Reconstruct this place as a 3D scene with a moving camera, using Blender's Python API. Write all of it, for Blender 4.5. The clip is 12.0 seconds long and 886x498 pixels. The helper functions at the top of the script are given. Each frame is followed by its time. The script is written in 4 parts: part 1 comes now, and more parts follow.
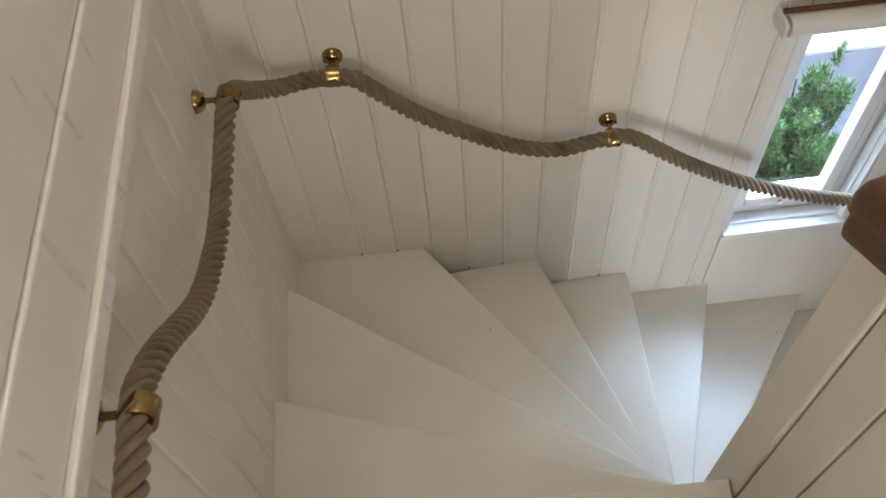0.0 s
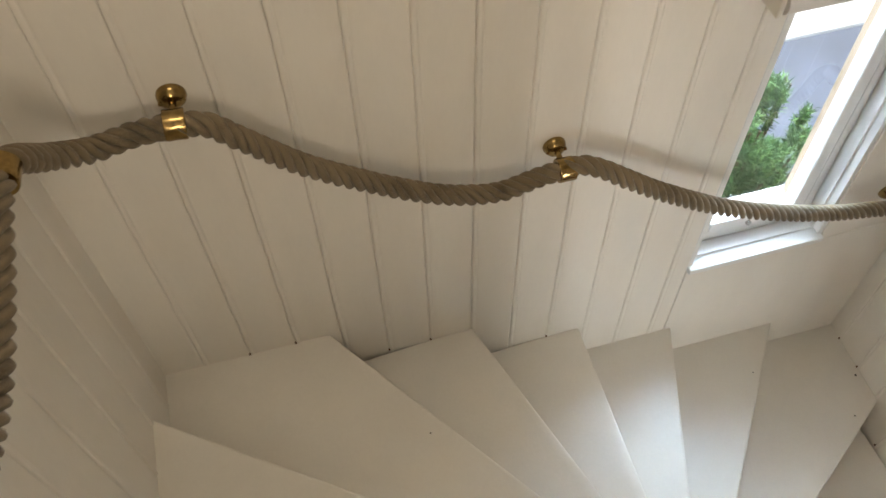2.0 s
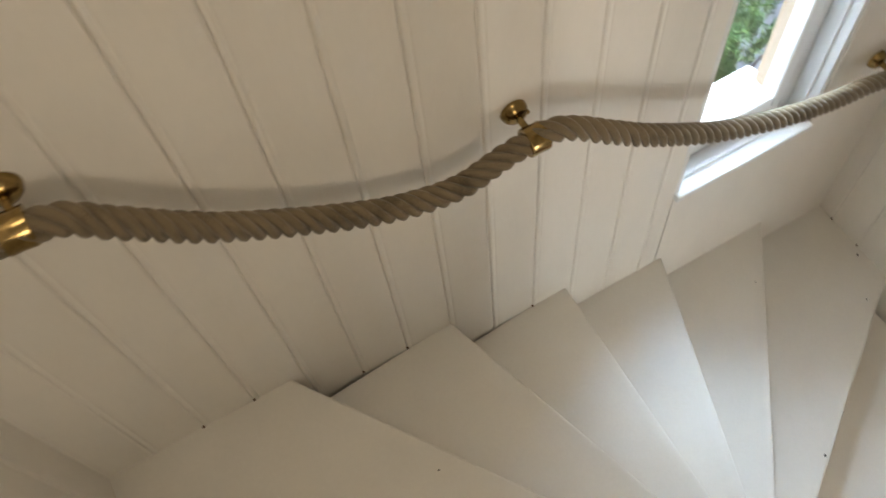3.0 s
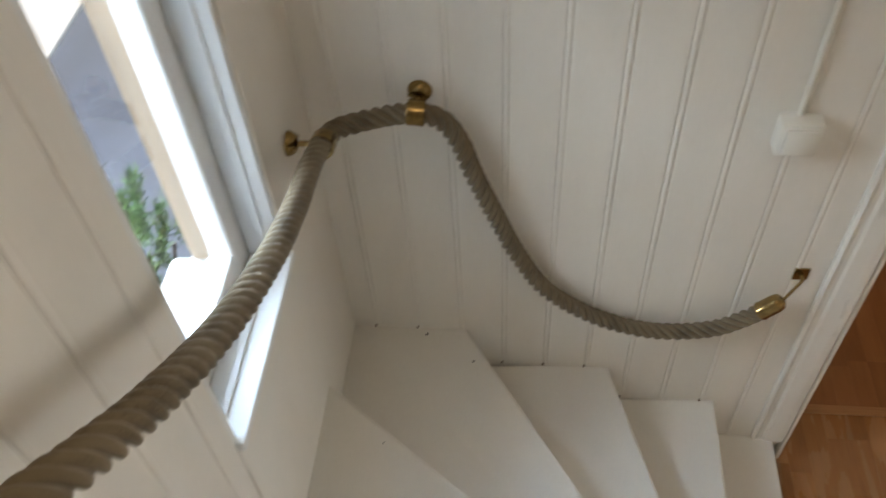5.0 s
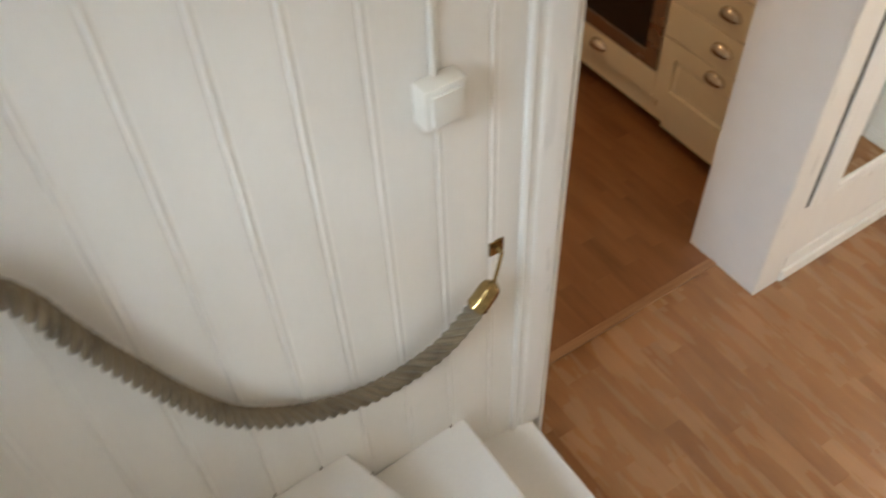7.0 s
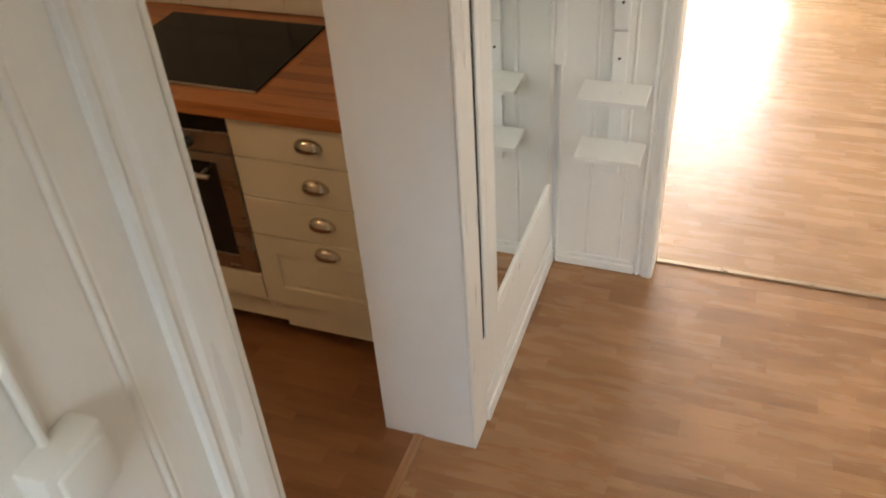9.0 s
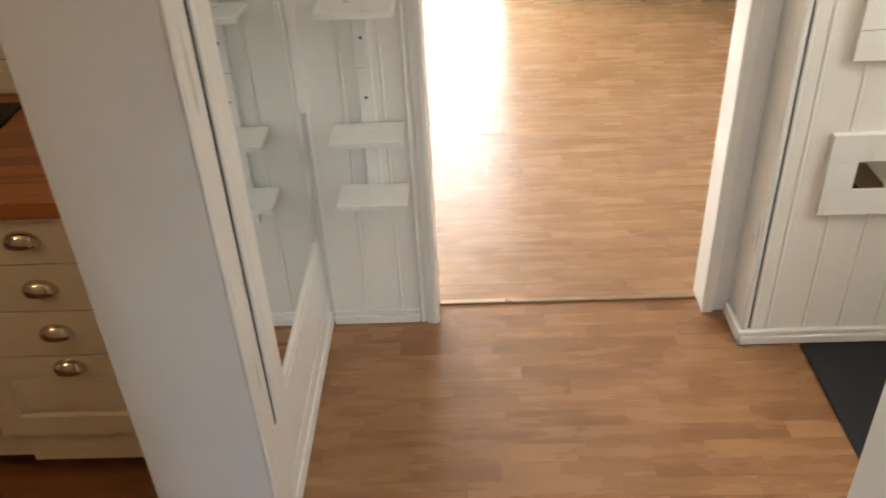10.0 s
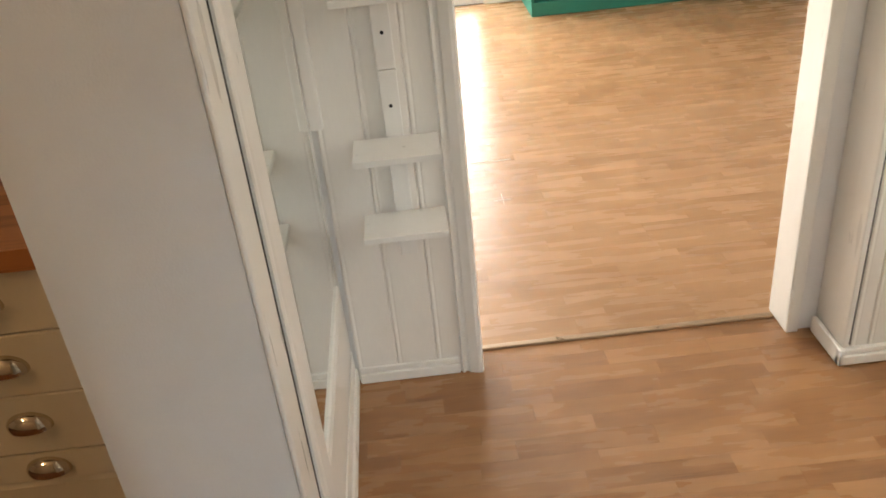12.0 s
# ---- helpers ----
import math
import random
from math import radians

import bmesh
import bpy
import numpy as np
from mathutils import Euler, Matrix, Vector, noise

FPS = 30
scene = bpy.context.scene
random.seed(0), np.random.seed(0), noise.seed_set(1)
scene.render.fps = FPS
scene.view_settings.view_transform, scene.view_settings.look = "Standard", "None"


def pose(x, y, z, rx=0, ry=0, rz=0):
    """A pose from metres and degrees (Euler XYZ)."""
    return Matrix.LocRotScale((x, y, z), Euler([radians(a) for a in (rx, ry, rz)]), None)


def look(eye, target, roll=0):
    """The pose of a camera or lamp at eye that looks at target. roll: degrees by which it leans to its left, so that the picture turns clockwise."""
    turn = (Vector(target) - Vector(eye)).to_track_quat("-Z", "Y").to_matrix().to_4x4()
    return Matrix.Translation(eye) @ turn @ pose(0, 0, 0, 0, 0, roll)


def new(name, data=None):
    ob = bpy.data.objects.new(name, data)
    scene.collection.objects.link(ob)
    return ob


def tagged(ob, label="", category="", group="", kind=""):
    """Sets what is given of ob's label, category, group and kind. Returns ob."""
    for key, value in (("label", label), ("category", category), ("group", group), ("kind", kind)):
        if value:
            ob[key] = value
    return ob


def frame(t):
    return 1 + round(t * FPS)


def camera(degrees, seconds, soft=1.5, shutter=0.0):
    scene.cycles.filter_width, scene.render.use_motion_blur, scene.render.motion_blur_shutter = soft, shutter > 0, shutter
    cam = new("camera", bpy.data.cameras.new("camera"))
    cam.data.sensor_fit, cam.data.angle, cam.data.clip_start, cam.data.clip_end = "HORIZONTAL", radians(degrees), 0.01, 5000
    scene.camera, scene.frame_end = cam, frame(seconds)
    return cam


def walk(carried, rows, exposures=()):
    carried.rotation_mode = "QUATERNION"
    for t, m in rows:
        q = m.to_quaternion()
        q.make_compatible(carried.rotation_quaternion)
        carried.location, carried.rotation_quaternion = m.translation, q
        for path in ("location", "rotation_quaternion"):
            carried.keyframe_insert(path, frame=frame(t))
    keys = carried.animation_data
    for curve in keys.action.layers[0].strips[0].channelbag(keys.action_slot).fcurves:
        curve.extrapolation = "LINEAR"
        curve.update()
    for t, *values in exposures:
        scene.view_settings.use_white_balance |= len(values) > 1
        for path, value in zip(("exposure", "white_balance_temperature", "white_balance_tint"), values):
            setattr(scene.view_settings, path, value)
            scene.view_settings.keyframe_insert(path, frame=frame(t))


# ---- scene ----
cam = camera(55.0, 12.0, soft=1.5, shutter=0.35)
PATH = [
    (0, (-1.641, -1.489, 3.708), (-1.636, -0.413, 2.022), -6.3),
    (0.5, (-1.602, -1.382, 3.63), (-1.602, -0.317, 1.938), -4.7),
    (1, (-1.609, -1.28, 3.486), (-1.549, -0.227, 1.787), -6.8),
    (1.5, (-1.65, -1.166, 3.407), (-1.43, -0.123, 1.715), -3.1),
    (2, (-1.666, -1.078, 3.262), (-1.391, 0.024, 1.616), -1.8),
    (2.5, (-1.676, -0.877, 3.126), (-1.323, 0.174, 1.461), -3.8),
    (2.7, (-1.648, -0.819, 3.109), (-1.341, 0.176, 1.401), -7.7),
    (4.3, (-1.466, -0.452, 2.687), (-0.58, -0.064, 0.937), -4.0),
    (4.5, (-1.421, -0.433, 2.635), (-0.435, -0.137, 0.921), -2.8),
    (4.6, (-1.397, -0.445, 2.614), (-0.352, -0.154, 0.934), -3.3),
    (5, (-1.306, -0.45, 2.51), (-0.026, -0.262, 0.985), -4.5),
    (5.5, (-1.207, -0.396, 2.435), (0.136, -0.452, 0.954), -4.4),
    (6, (-1.13, -0.311, 2.355), (0.125, -0.665, 0.839), 0.6),
    (6.5, (-1.053, -0.344, 2.308), (0.131, -0.805, 0.763), -2.8),
    (7, (-0.919, -0.423, 2.204), (0.212, -1.102, 0.7), -3.0),
    (7.5, (-0.861, -0.502, 2.152), (0.091, -1.548, 0.737), -1.9),
    (7.7, (-0.819, -0.504, 2.097), (0.046, -1.65, 0.706), -1.5),
    (9.3, (-0.513, -0.678, 1.973), (-0.039, -2.218, 0.788), -4.8),
    (9.5, (-0.494, -0.714, 1.941), (-0.136, -2.309, 0.789), -4.8),
    (10, (-0.487, -0.778, 1.831), (-0.424, -2.433, 0.709), -3.0),
    (10.5, (-0.358, -0.803, 1.771), (-0.414, -2.497, 0.71), -4.2),
    (11, (-0.308, -0.854, 1.732), (-0.341, -2.533, 0.645), -4.2),
    (11.5, (-0.29, -1.016, 1.615), (-0.355, -2.704, 0.545), -4.6),
    (12, (-0.252, -1.106, 1.563), (-0.289, -2.827, 0.545), -5.9),
]
walk(cam, [(t, look(eye, target, roll)) for t, eye, target, roll in PATH],
     [(t, stops, 6550 if t < 0.8 else 6900 if t < 1.8 else 7350 if t < 6.8 else 7150 if t < 8 else 7350 if t < 10.2 else 7650, 10) for t, stops in (
         (0.0, 0.85), (0.5, 1.25), (1.0, 1.25), (1.5, 1.13), (2.0, 0.9), (2.5, 0.85), (4.5, 0.85), (5.0, 0.45), (5.5, 0.45), (6.0, 0.75), (6.5, 1.25), (7.0, 1.05), (7.5, 1.0), (8.3, 0.8),
         (9.5, 0.66), (10.0, 0.45), (10.5, 0.12), (11.0, 0.25), (11.5, 0.58), (12.0, 0.57))])

# ---- light ----
world = bpy.data.worlds.new("sky_world")
scene.world = world
world.use_nodes = True
_n = world.node_tree.nodes
_sky = _n.new("ShaderNodeTexSky")
_sky.sky_type = "NISHITA"
_sky.sun_disc = False
_sky.sun_elevation = radians(40)
_sky.sun_rotation = radians(84)
world.node_tree.links.new(_sky.outputs[0], _n["Background"].inputs[0])
_n["Background"].inputs[1].default_value = 0.15


def lamp(name, kind, m, power, color, size=0.3, size_y=None):
    d = bpy.data.lights.new(name, kind)
    d.energy, d.color = power, color
    if kind == "AREA":
        d.size = size
        if size_y:
            d.shape, d.size_y = "RECTANGLE", size_y
    elif kind == "SUN":
        d.angle = radians(0.5)
    else:
        d.shadow_soft_size = size
    ob = new(name, d)
    ob.matrix_world = m
    return ob


# the sun stands in the east and grazes the north wall, so the stair window gets sky light only
lamp("sun", "SUN", look((6.0, 0.6, 5.0), (0, 0, 0)), 4.0, (1.0, 0.95, 0.87))
lamp("stair_window_skylight", "AREA", look((0.15, 1.35, 3.0), (-0.75, -0.4, 1.1)), 220.0, (0.46, 0.69, 1.0), 2.6, 1.2)
lamp("stair_window_skylight_west", "AREA", look((-1.3, 2.15, 3.15), (-0.02, -1.15, 1.1)), 74.0, (0.68, 0.83, 1.0), 1.4, 1.0)
lamp("stair_window_skylight_east", "AREA", look((0.95, 1.6, 2.75), (-1.9, -0.55, 1.45)), 28.0, (0.90, 0.95, 1.0), 1.3, 1.1)
# unseen lamp added upstairs to brighten the north wall head-on
lamp("upstairs_fill", "AREA", look((-1.75, -4.0, 4.05), (-1.45, 0.0, 1.7)), 12.5, (1.0, 0.90, 0.76), 0.6, 0.9)
# no lamp known here; added overhead to lift the upper treads
lamp("upstairs_overhead_fill", "AREA", pose(-1.62, -0.45, 4.86), 4.5, (1.0, 0.91, 0.78), 0.6, 0.6)
lamp("kitchen_bulb", "POINT", pose(1.5, -1.4, 2.1), 9, (1.0, 0.70, 0.42), 0.07)
# unseen source added above the hall for shelf tops, panelled wall and floor
lamp("hall_overhead_fill", "AREA", pose(-1.25, -2.2, 2.35), 2.4, (1.0, 0.92, 0.82), 0.3, 0.3)
lamp("living_window_daylight", "AREA", look((-0.4, -7.2, 1.2), (-1.0, -3.5, 0.4)), 46, (0.84, 0.92, 1.0), 0.9, 2.0)
# added out of view to brighten the west door lining; no second window known
lamp("living_side_fill", "AREA", look((0.75, -7.15, 1.3), (-1.3, -3.1, 0.9)), 112, (0.90, 0.95, 1.0), 0.7, 1.8)
# unseen lamp added behind the west hall door to light the hall
lamp("hall_west_fill", "AREA", look((-2.62, -2.15, 2.05), (-0.6, -2.5, 0.4)), 20, (0.86, 0.93, 1.0), 0.7, 0.8)


# ---- materials ----
def mat(name):
    m = bpy.data.materials.new(name)
    m.use_nodes = True
    t = m.node_tree
    return m, t, t.nodes["Principled BSDF"]


def node(t, kind, **sets):
    n = t.nodes.new(kind)
    for k, v in sets.items():
        n.inputs[k.replace("_", " ")].default_value = v
    return n


def ramp(t, fac, stops):
    r = t.nodes.new("ShaderNodeValToRGB")
    e = r.color_ramp.elements
    while len(e) < len(stops):
        e.new(0.5)
    for el, (p, c) in zip(e, stops):
        el.position, el.color = p, (*c, 1)
    t.links.new(fac, r.inputs[0])
    return r.outputs[0]


def place(t, scale=(1, 1, 1)):
    g = t.nodes.new("ShaderNodeNewGeometry")
    mp = t.nodes.new("ShaderNodeMapping")
    mp.inputs["Scale"].default_value = scale
    t.links.new(g.outputs["Position"], mp.inputs["Vector"])
    return mp.outputs[0]


def noise_tex(t, vec, scale, detail=4.0, rough=0.55):
    n = node(t, "ShaderNodeTexNoise", Scale=scale, Detail=detail, Roughness=rough)
    t.links.new(vec, n.inputs["Vector"])
    return n.outputs["Fac"]


def bump(t, b, height, strength, distance=0.002):
    n = node(t, "ShaderNodeBump", Strength=strength, Distance=distance)
    t.links.new(height, n.inputs["Height"])
    t.links.new(n.outputs[0], b.inputs["Normal"])


def plain(name, c, rough=0.5, metal=0.0, var=0.12, scale=(1, 1, 1), size=9.0, bumps=0.15, fine=120.0, coat=0.0):
    """A paint or metal with patchy wear at two sizes and fine relief."""
    m, t, b = mat(name)
    v = place(t, scale)
    a, f = noise_tex(t, v, size, 5), noise_tex(t, v, fine, 3)
    mix = node(t, "ShaderNodeMath")
    mix.operation = "MULTIPLY_ADD"
    mix.inputs[1].default_value = 0.35
    t.links.new(f, mix.inputs[0])
    t.links.new(a, mix.inputs[2])
    lo = tuple(x * (1 - var) for x in c)
    t.links.new(ramp(t, mix.outputs[0], [(0.35, lo), (0.85, c)]), b.inputs["Base Color"])
    rr = node(t, "ShaderNodeMapRange")
    rr.inputs["To Min"].default_value, rr.inputs["To Max"].default_value = max(rough - 0.08, 0.03), rough + 0.08
    t.links.new(a, rr.inputs["Value"])
    t.links.new(rr.outputs[0], b.inputs["Roughness"])
    b.inputs["Metallic"].default_value = metal
    b.inputs["Coat Weight"].default_value = coat
    if bumps:
        bump(t, b, f, bumps)
    return m


def wood(name, dark, light, along, per_object=True, rough=0.33, spread=0.5, grain=14.0, coat=0.0):
    """Wood whose grain runs along an axis; each strip has a tone of its own."""
    m, t, b = mat(name)
    s = [grain * 6] * 3
    s["xyz".index(along)] = grain * 0.35
    if per_object:
        src = t.nodes.new("ShaderNodeObjectInfo").outputs["Random"]
    else:
        src = t.nodes.new("ShaderNodeNewGeometry").outputs["Random Per Island"]
    v = place(t, tuple(s))
    off = node(t, "ShaderNodeVectorMath")
    off.operation = "MULTIPLY_ADD"
    off.inputs[1].default_value = (37.0, 37.0, 37.0)
    t.links.new(src, off.inputs[0])
    t.links.new(v, off.inputs[2])
    g = noise_tex(t, off.outputs[0], 1.0, 6, 0.62)
    g2 = noise_tex(t, off.outputs[0], 0.22, 3, 0.5)
    mul = node(t, "ShaderNodeMath")
    mul.operation = "MULTIPLY_ADD"
    mul.inputs[1].default_value = spread
    t.links.new(src, mul.inputs[0])
    t.links.new(g, mul.inputs[2])
    add = node(t, "ShaderNodeMath")
    add.operation = "MULTIPLY_ADD"
    add.inputs[1].default_value = 0.5
    t.links.new(g2, add.inputs[0])
    t.links.new(mul.outputs[0], add.inputs[2])
    mid = tuple((a + c) / 2 for a, c in zip(dark, light))
    t.links.new(ramp(t, add.outputs[0], [(0.48, dark), (0.85, mid), (1.25 if spread > 1 else 1.0, light)]), b.inputs["Base Color"])
    b.inputs["Roughness"].default_value = rough
    b.inputs["Coat Weight"].default_value = coat
    bump(t, b, g, 0.06, 0.001)
    return m


def laminate(name, dark, light, per_object=True, rough=0.27):
    """Printed oak laminate laid along x: soft cloudy figure, sparse dark flecks, a tone of its own for each strip."""
    m, t, b = mat(name)
    if per_object:
        src = t.nodes.new("ShaderNodeObjectInfo").outputs["Random"]
    else:
        src = t.nodes.new("ShaderNodeNewGeometry").outputs["Random Per Island"]

    def figure(scale, detail, rgh):
        off = node(t, "ShaderNodeVectorMath")
        off.operation = "MULTIPLY_ADD"
        off.inputs[1].default_value = (61.0, 43.0, 29.0)
        t.links.new(src, off.inputs[0])
        t.links.new(place(t, scale), off.inputs[2])
        return noise_tex(t, off.outputs[0], 1.0, detail, rgh)

    def madd(a, k, c):
        n = node(t, "ShaderNodeMath")
        n.operation = "MULTIPLY_ADD"
        n.inputs[1].default_value = k
        t.links.new(a, n.inputs[0])
        if isinstance(c, float):
            n.inputs[2].default_value = c
        else:
            t.links.new(c, n.inputs[2])
        return n.outputs[0]
    cloud, grain, fleck = figure((3.2, 17.0, 5.0), 3, 0.5), figure((11.0, 190.0, 20.0), 3, 0.6), figure((5.5, 62.0, 8.0), 5, 0.66)
    spots = node(t, "ShaderNodeMapRange")
    spots.inputs["From Min"].default_value, spots.inputs["From Max"].default_value = 0.57, 0.74
    t.links.new(fleck, spots.inputs["Value"])
    v = madd(src, 0.26, -0.21)
    v = madd(cloud, 0.72, v)
    v = madd(grain, 0.24, v)
    v = madd(spots.outputs[0], -0.24, v)
    mid = tuple((p + q) / 2 for p, q in zip(dark, light))
    t.links.new(ramp(t, v, [(0.0, dark), (0.45, mid), (0.9, light)]), b.inputs["Base Color"])
    t.links.new(madd(cloud, 0.14, rough - 0.07), b.inputs["Roughness"])
    bump(t, b, grain, 0.04, 0.001)
    return m


WHITE = plain("white_board_paint", (0.84, 0.80, 0.735), 0.42, var=0.07, scale=(1, 1, 0.3), bumps=0.12)
TREADW = plain("white_floor_paint", (0.84, 0.805, 0.745), 0.38, var=0.09, size=4.0, bumps=0.1)
PLASTER = plain("white_wall_paint", (0.80, 0.78, 0.75), 0.6, var=0.05, bumps=0.25, fine=260)
TRIM = plain("white_gloss_trim", (0.83, 0.80, 0.745), 0.3, var=0.05, scale=(1, 1, 0.15), size=25, bumps=0.2, fine=60)
WINPAINT = plain("white_window_paint", (0.83, 0.83, 0.82), 0.33, var=0.06, bumps=0.1)
CEIL = plain("ceiling_white", (0.8, 0.79, 0.77), 0.7, var=0.04)
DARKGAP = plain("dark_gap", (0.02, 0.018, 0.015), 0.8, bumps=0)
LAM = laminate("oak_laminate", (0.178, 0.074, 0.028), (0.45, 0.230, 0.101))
# the same oak figure in a paler tone for the living room strips
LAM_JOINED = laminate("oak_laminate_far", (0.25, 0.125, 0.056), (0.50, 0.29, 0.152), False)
# darker copy of the hall laminate; the kitchen's dimness is in the colour
LAM_SHADED = laminate("shaded_kitchen_laminate", (0.15, 0.056, 0.020), (0.345, 0.150, 0.062), True, 0.33)
STRIPWOOD = wood("oak_strip", (0.20, 0.088, 0.036), (0.35, 0.175, 0.08), "y", True, 0.35, 0.3)
UNDER = plain("floor_underlay", (0.16, 0.09, 0.045), 0.6)
WORKTOP_M = wood("worktop_beech", (0.20, 0.055, 0.018), (0.46, 0.17, 0.06), "x", True, 0.28, 0.6, coat=0.2)
RAILWOOD = wood("dark_stained_wood", (0.060, 0.019, 0.008), (0.17, 0.060, 0.023), "y", True, 0.45, 0.3, coat=0.08)
BRASS = plain("brass", (0.36, 0.245, 0.10), 0.17, 1.0, var=0.45, size=60, bumps=0.05)
STEEL = plain("brushed_steel", (0.55, 0.53, 0.50), 0.28, 1.0, var=0.12, scale=(0.1, 1, 1), bumps=0.1)
POLISHED = plain("polished_nickel", (0.64, 0.56, 0.46), 0.11, 1.0, var=0.15, size=40, bumps=0.03)
STRIPM = plain("bronze_threshold", (0.42, 0.31, 0.21), 0.3, 0.8, var=0.2, bumps=0.05)
CREAM = plain("cream_cabinet_paint", (0.74, 0.64, 0.47), 0.38, var=0.05, bumps=0.1)
BLACKGLASS = plain("black_oven_glass", (0.012, 0.011, 0.011), 0.06, var=0.1, bumps=0)
HOB = plain("black_hob_glass", (0.012, 0.013, 0.015), 0.12, var=0.2, bumps=0)
HOB.node_tree.nodes["Principled BSDF"].inputs["Specular IOR Level"].default_value = 0.18
MATBLACK = plain("black_door_mat", (0.022, 0.022, 0.026), 0.95, var=0.4, size=60, bumps=0.9, fine=420)
SWITCH_M = plain("white_plastic", (0.80, 0.77, 0.70), 0.35, var=0.02, bumps=0)
TEAL = plain("teal_paint", (0.012, 0.19, 0.14), 0.42, var=0.12)
TILE = plain("white_wall_tile", (0.72, 0.68, 0.60), 0.15, var=0.04, bumps=0.02)
GROUT = plain("tile_grout", (0.40, 0.37, 0.33), 0.8)
ASPHALT = plain("sunlit_gravel_asphalt", (0.125, 0.145, 0.19), 0.9, var=0.45, size=3.0, bumps=0.8, fine=90)
PAVING = plain("pale_concrete", (0.66, 0.65, 0.62), 0.85, var=0.15, size=5.0, bumps=0.5, fine=150)
BARK = plain("bark", (0.10, 0.06, 0.035), 0.9, var=0.4)
TIMBER = plain("weathered_timber", (0.46, 0.33, 0.22), 0.7, var=0.25, scale=(6, 6, 0.4))
METALSILL = plain("white_metal_sill", (0.85, 0.85, 0.84), 0.4, var=0.04)


def leaf_material():
    m, t, b = mat("conifer_needles")
    src = t.nodes.new("ShaderNodeNewGeometry").outputs["Random Per Island"]
    t.links.new(ramp(t, src, [(0.0, (0.014, 0.042, 0.016)), (0.55, (0.042, 0.115, 0.032)), (1.0, (0.14, 0.25, 0.06))]), b.inputs["Base Color"])
    b.inputs["Roughness"].default_value = 0.6
    return m


NEEDLE = leaf_material()


def rope_material():
    m, t, b = mat("hemp_rope")
    v = place(t)
    f, a = noise_tex(t, v, 420, 4, 0.7), noise_tex(t, v, 16, 3)
    mx = node(t, "ShaderNodeMath")
    mx.inputs[1].default_value = 0.0
    t.links.new(f, mx.inputs[0])
    t.links.new(a, mx.inputs[1])
    t.links.new(ramp(t, mx.outputs[0], [(0.6, (0.055, 0.040, 0.021)), (1.3, (0.190, 0.142, 0.083))]), b.inputs["Base Color"])
    b.inputs["Roughness"].default_value = 0.85
    b.inputs["Sheen Weight"].default_value = 0.25
    bump(t, b, f, 0.5, 0.002)
    return m


ROPE = rope_material()


def glass_material():
    m, t, b = mat("window_glass")
    b.inputs["Base Color"].default_value = (1, 1, 1, 1)
    b.inputs["Roughness"].default_value = 0.0
    b.inputs["Transmission Weight"].default_value = 1.0
    b.inputs["IOR"].default_value = 1.45
    return m


GLASS = glass_material()


def mirror_material():
    m, t, b = mat("mirror_glass")
    b.inputs["Base Color"].default_value = (0.80, 0.84, 0.83, 1)
    b.inputs["Metallic"].default_value = 1.0
    b.inputs["Roughness"].default_value = 0.02
    return m


MIRROR = mirror_material()


# ---- mesh helpers ----
def box(bm, x0, x1, y0, y1, z0, z1, bevel=0.0, seg=2):
    m = Matrix.LocRotScale(((x0 + x1) / 2, (y0 + y1) / 2, (z0 + z1) / 2), None, (abs(x1 - x0), abs(y1 - y0), abs(z1 - z0)))
    r = bmesh.ops.create_cube(bm, size=1.0, matrix=m)
    if bevel:
        es = list({e for v in r["verts"] for e in v.link_edges})
        bmesh.ops.bevel(bm, geom=es, offset=bevel, segments=seg, profile=0.5, affect="EDGES")


def boxes(*rows, bevel=0.0):
    bm = bmesh.new()
    for r in rows:
        box(bm, *r, bevel=bevel)
    return bm


def prism(pts, z0, z1, bevel=0.0):
    """A flat polygon in plan, thickened from z0 to z1."""
    bm = bmesh.new()
    lo = [bm.verts.new((x, y, z0)) for x, y in pts]
    hi = [bm.verts.new((x, y, z1)) for x, y in pts]
    bm.faces.new(hi)
    bm.faces.new(lo[::-1])
    n = len(pts)
    for i in range(n):
        bm.faces.new((lo[i], lo[(i + 1) % n], hi[(i + 1) % n], hi[i]))
    bmesh.ops.recalc_face_normals(bm, faces=bm.faces)
    if bevel:
        es = [e for e in bm.edges if abs(e.verts[0].co.z - z1) < 1e-6 and abs(e.verts[1].co.z - z1) < 1e-6]
        bmesh.ops.bevel(bm, geom=es, offset=bevel, segments=3, profile=0.5, affect="EDGES")
    return bm


def extrude(profile, length, axis="z"):
    """A closed or open (u, d) profile drawn out along +z; u is x, d is -y."""
    bm = bmesh.new()
    a = [bm.verts.new((u, -d, 0)) for u, d in profile]
    b = [bm.verts.new((u, -d, length)) for u, d in profile]
    n = len(profile)
    for i in range(n):
        bm.faces.new((a[i], a[(i + 1) % n], b[(i + 1) % n], b[i]))
    bm.faces.new(a[::-1])
    bm.faces.new(b)
    bmesh.ops.recalc_face_normals(bm, faces=bm.faces)
    return bm


def cyl(bm, p, q, r0, r1=None, seg=20):
    p, q = Vector(p), Vector(q)
    r1 = r0 if r1 is None else r1
    m = Matrix.Translation((p + q) / 2) @ (q - p).to_track_quat("Z", "Y").to_matrix().to_4x4()
    bmesh.ops.create_cone(bm, cap_ends=True, segments=seg, radius1=r0, radius2=r1, depth=(q - p).length, matrix=m)


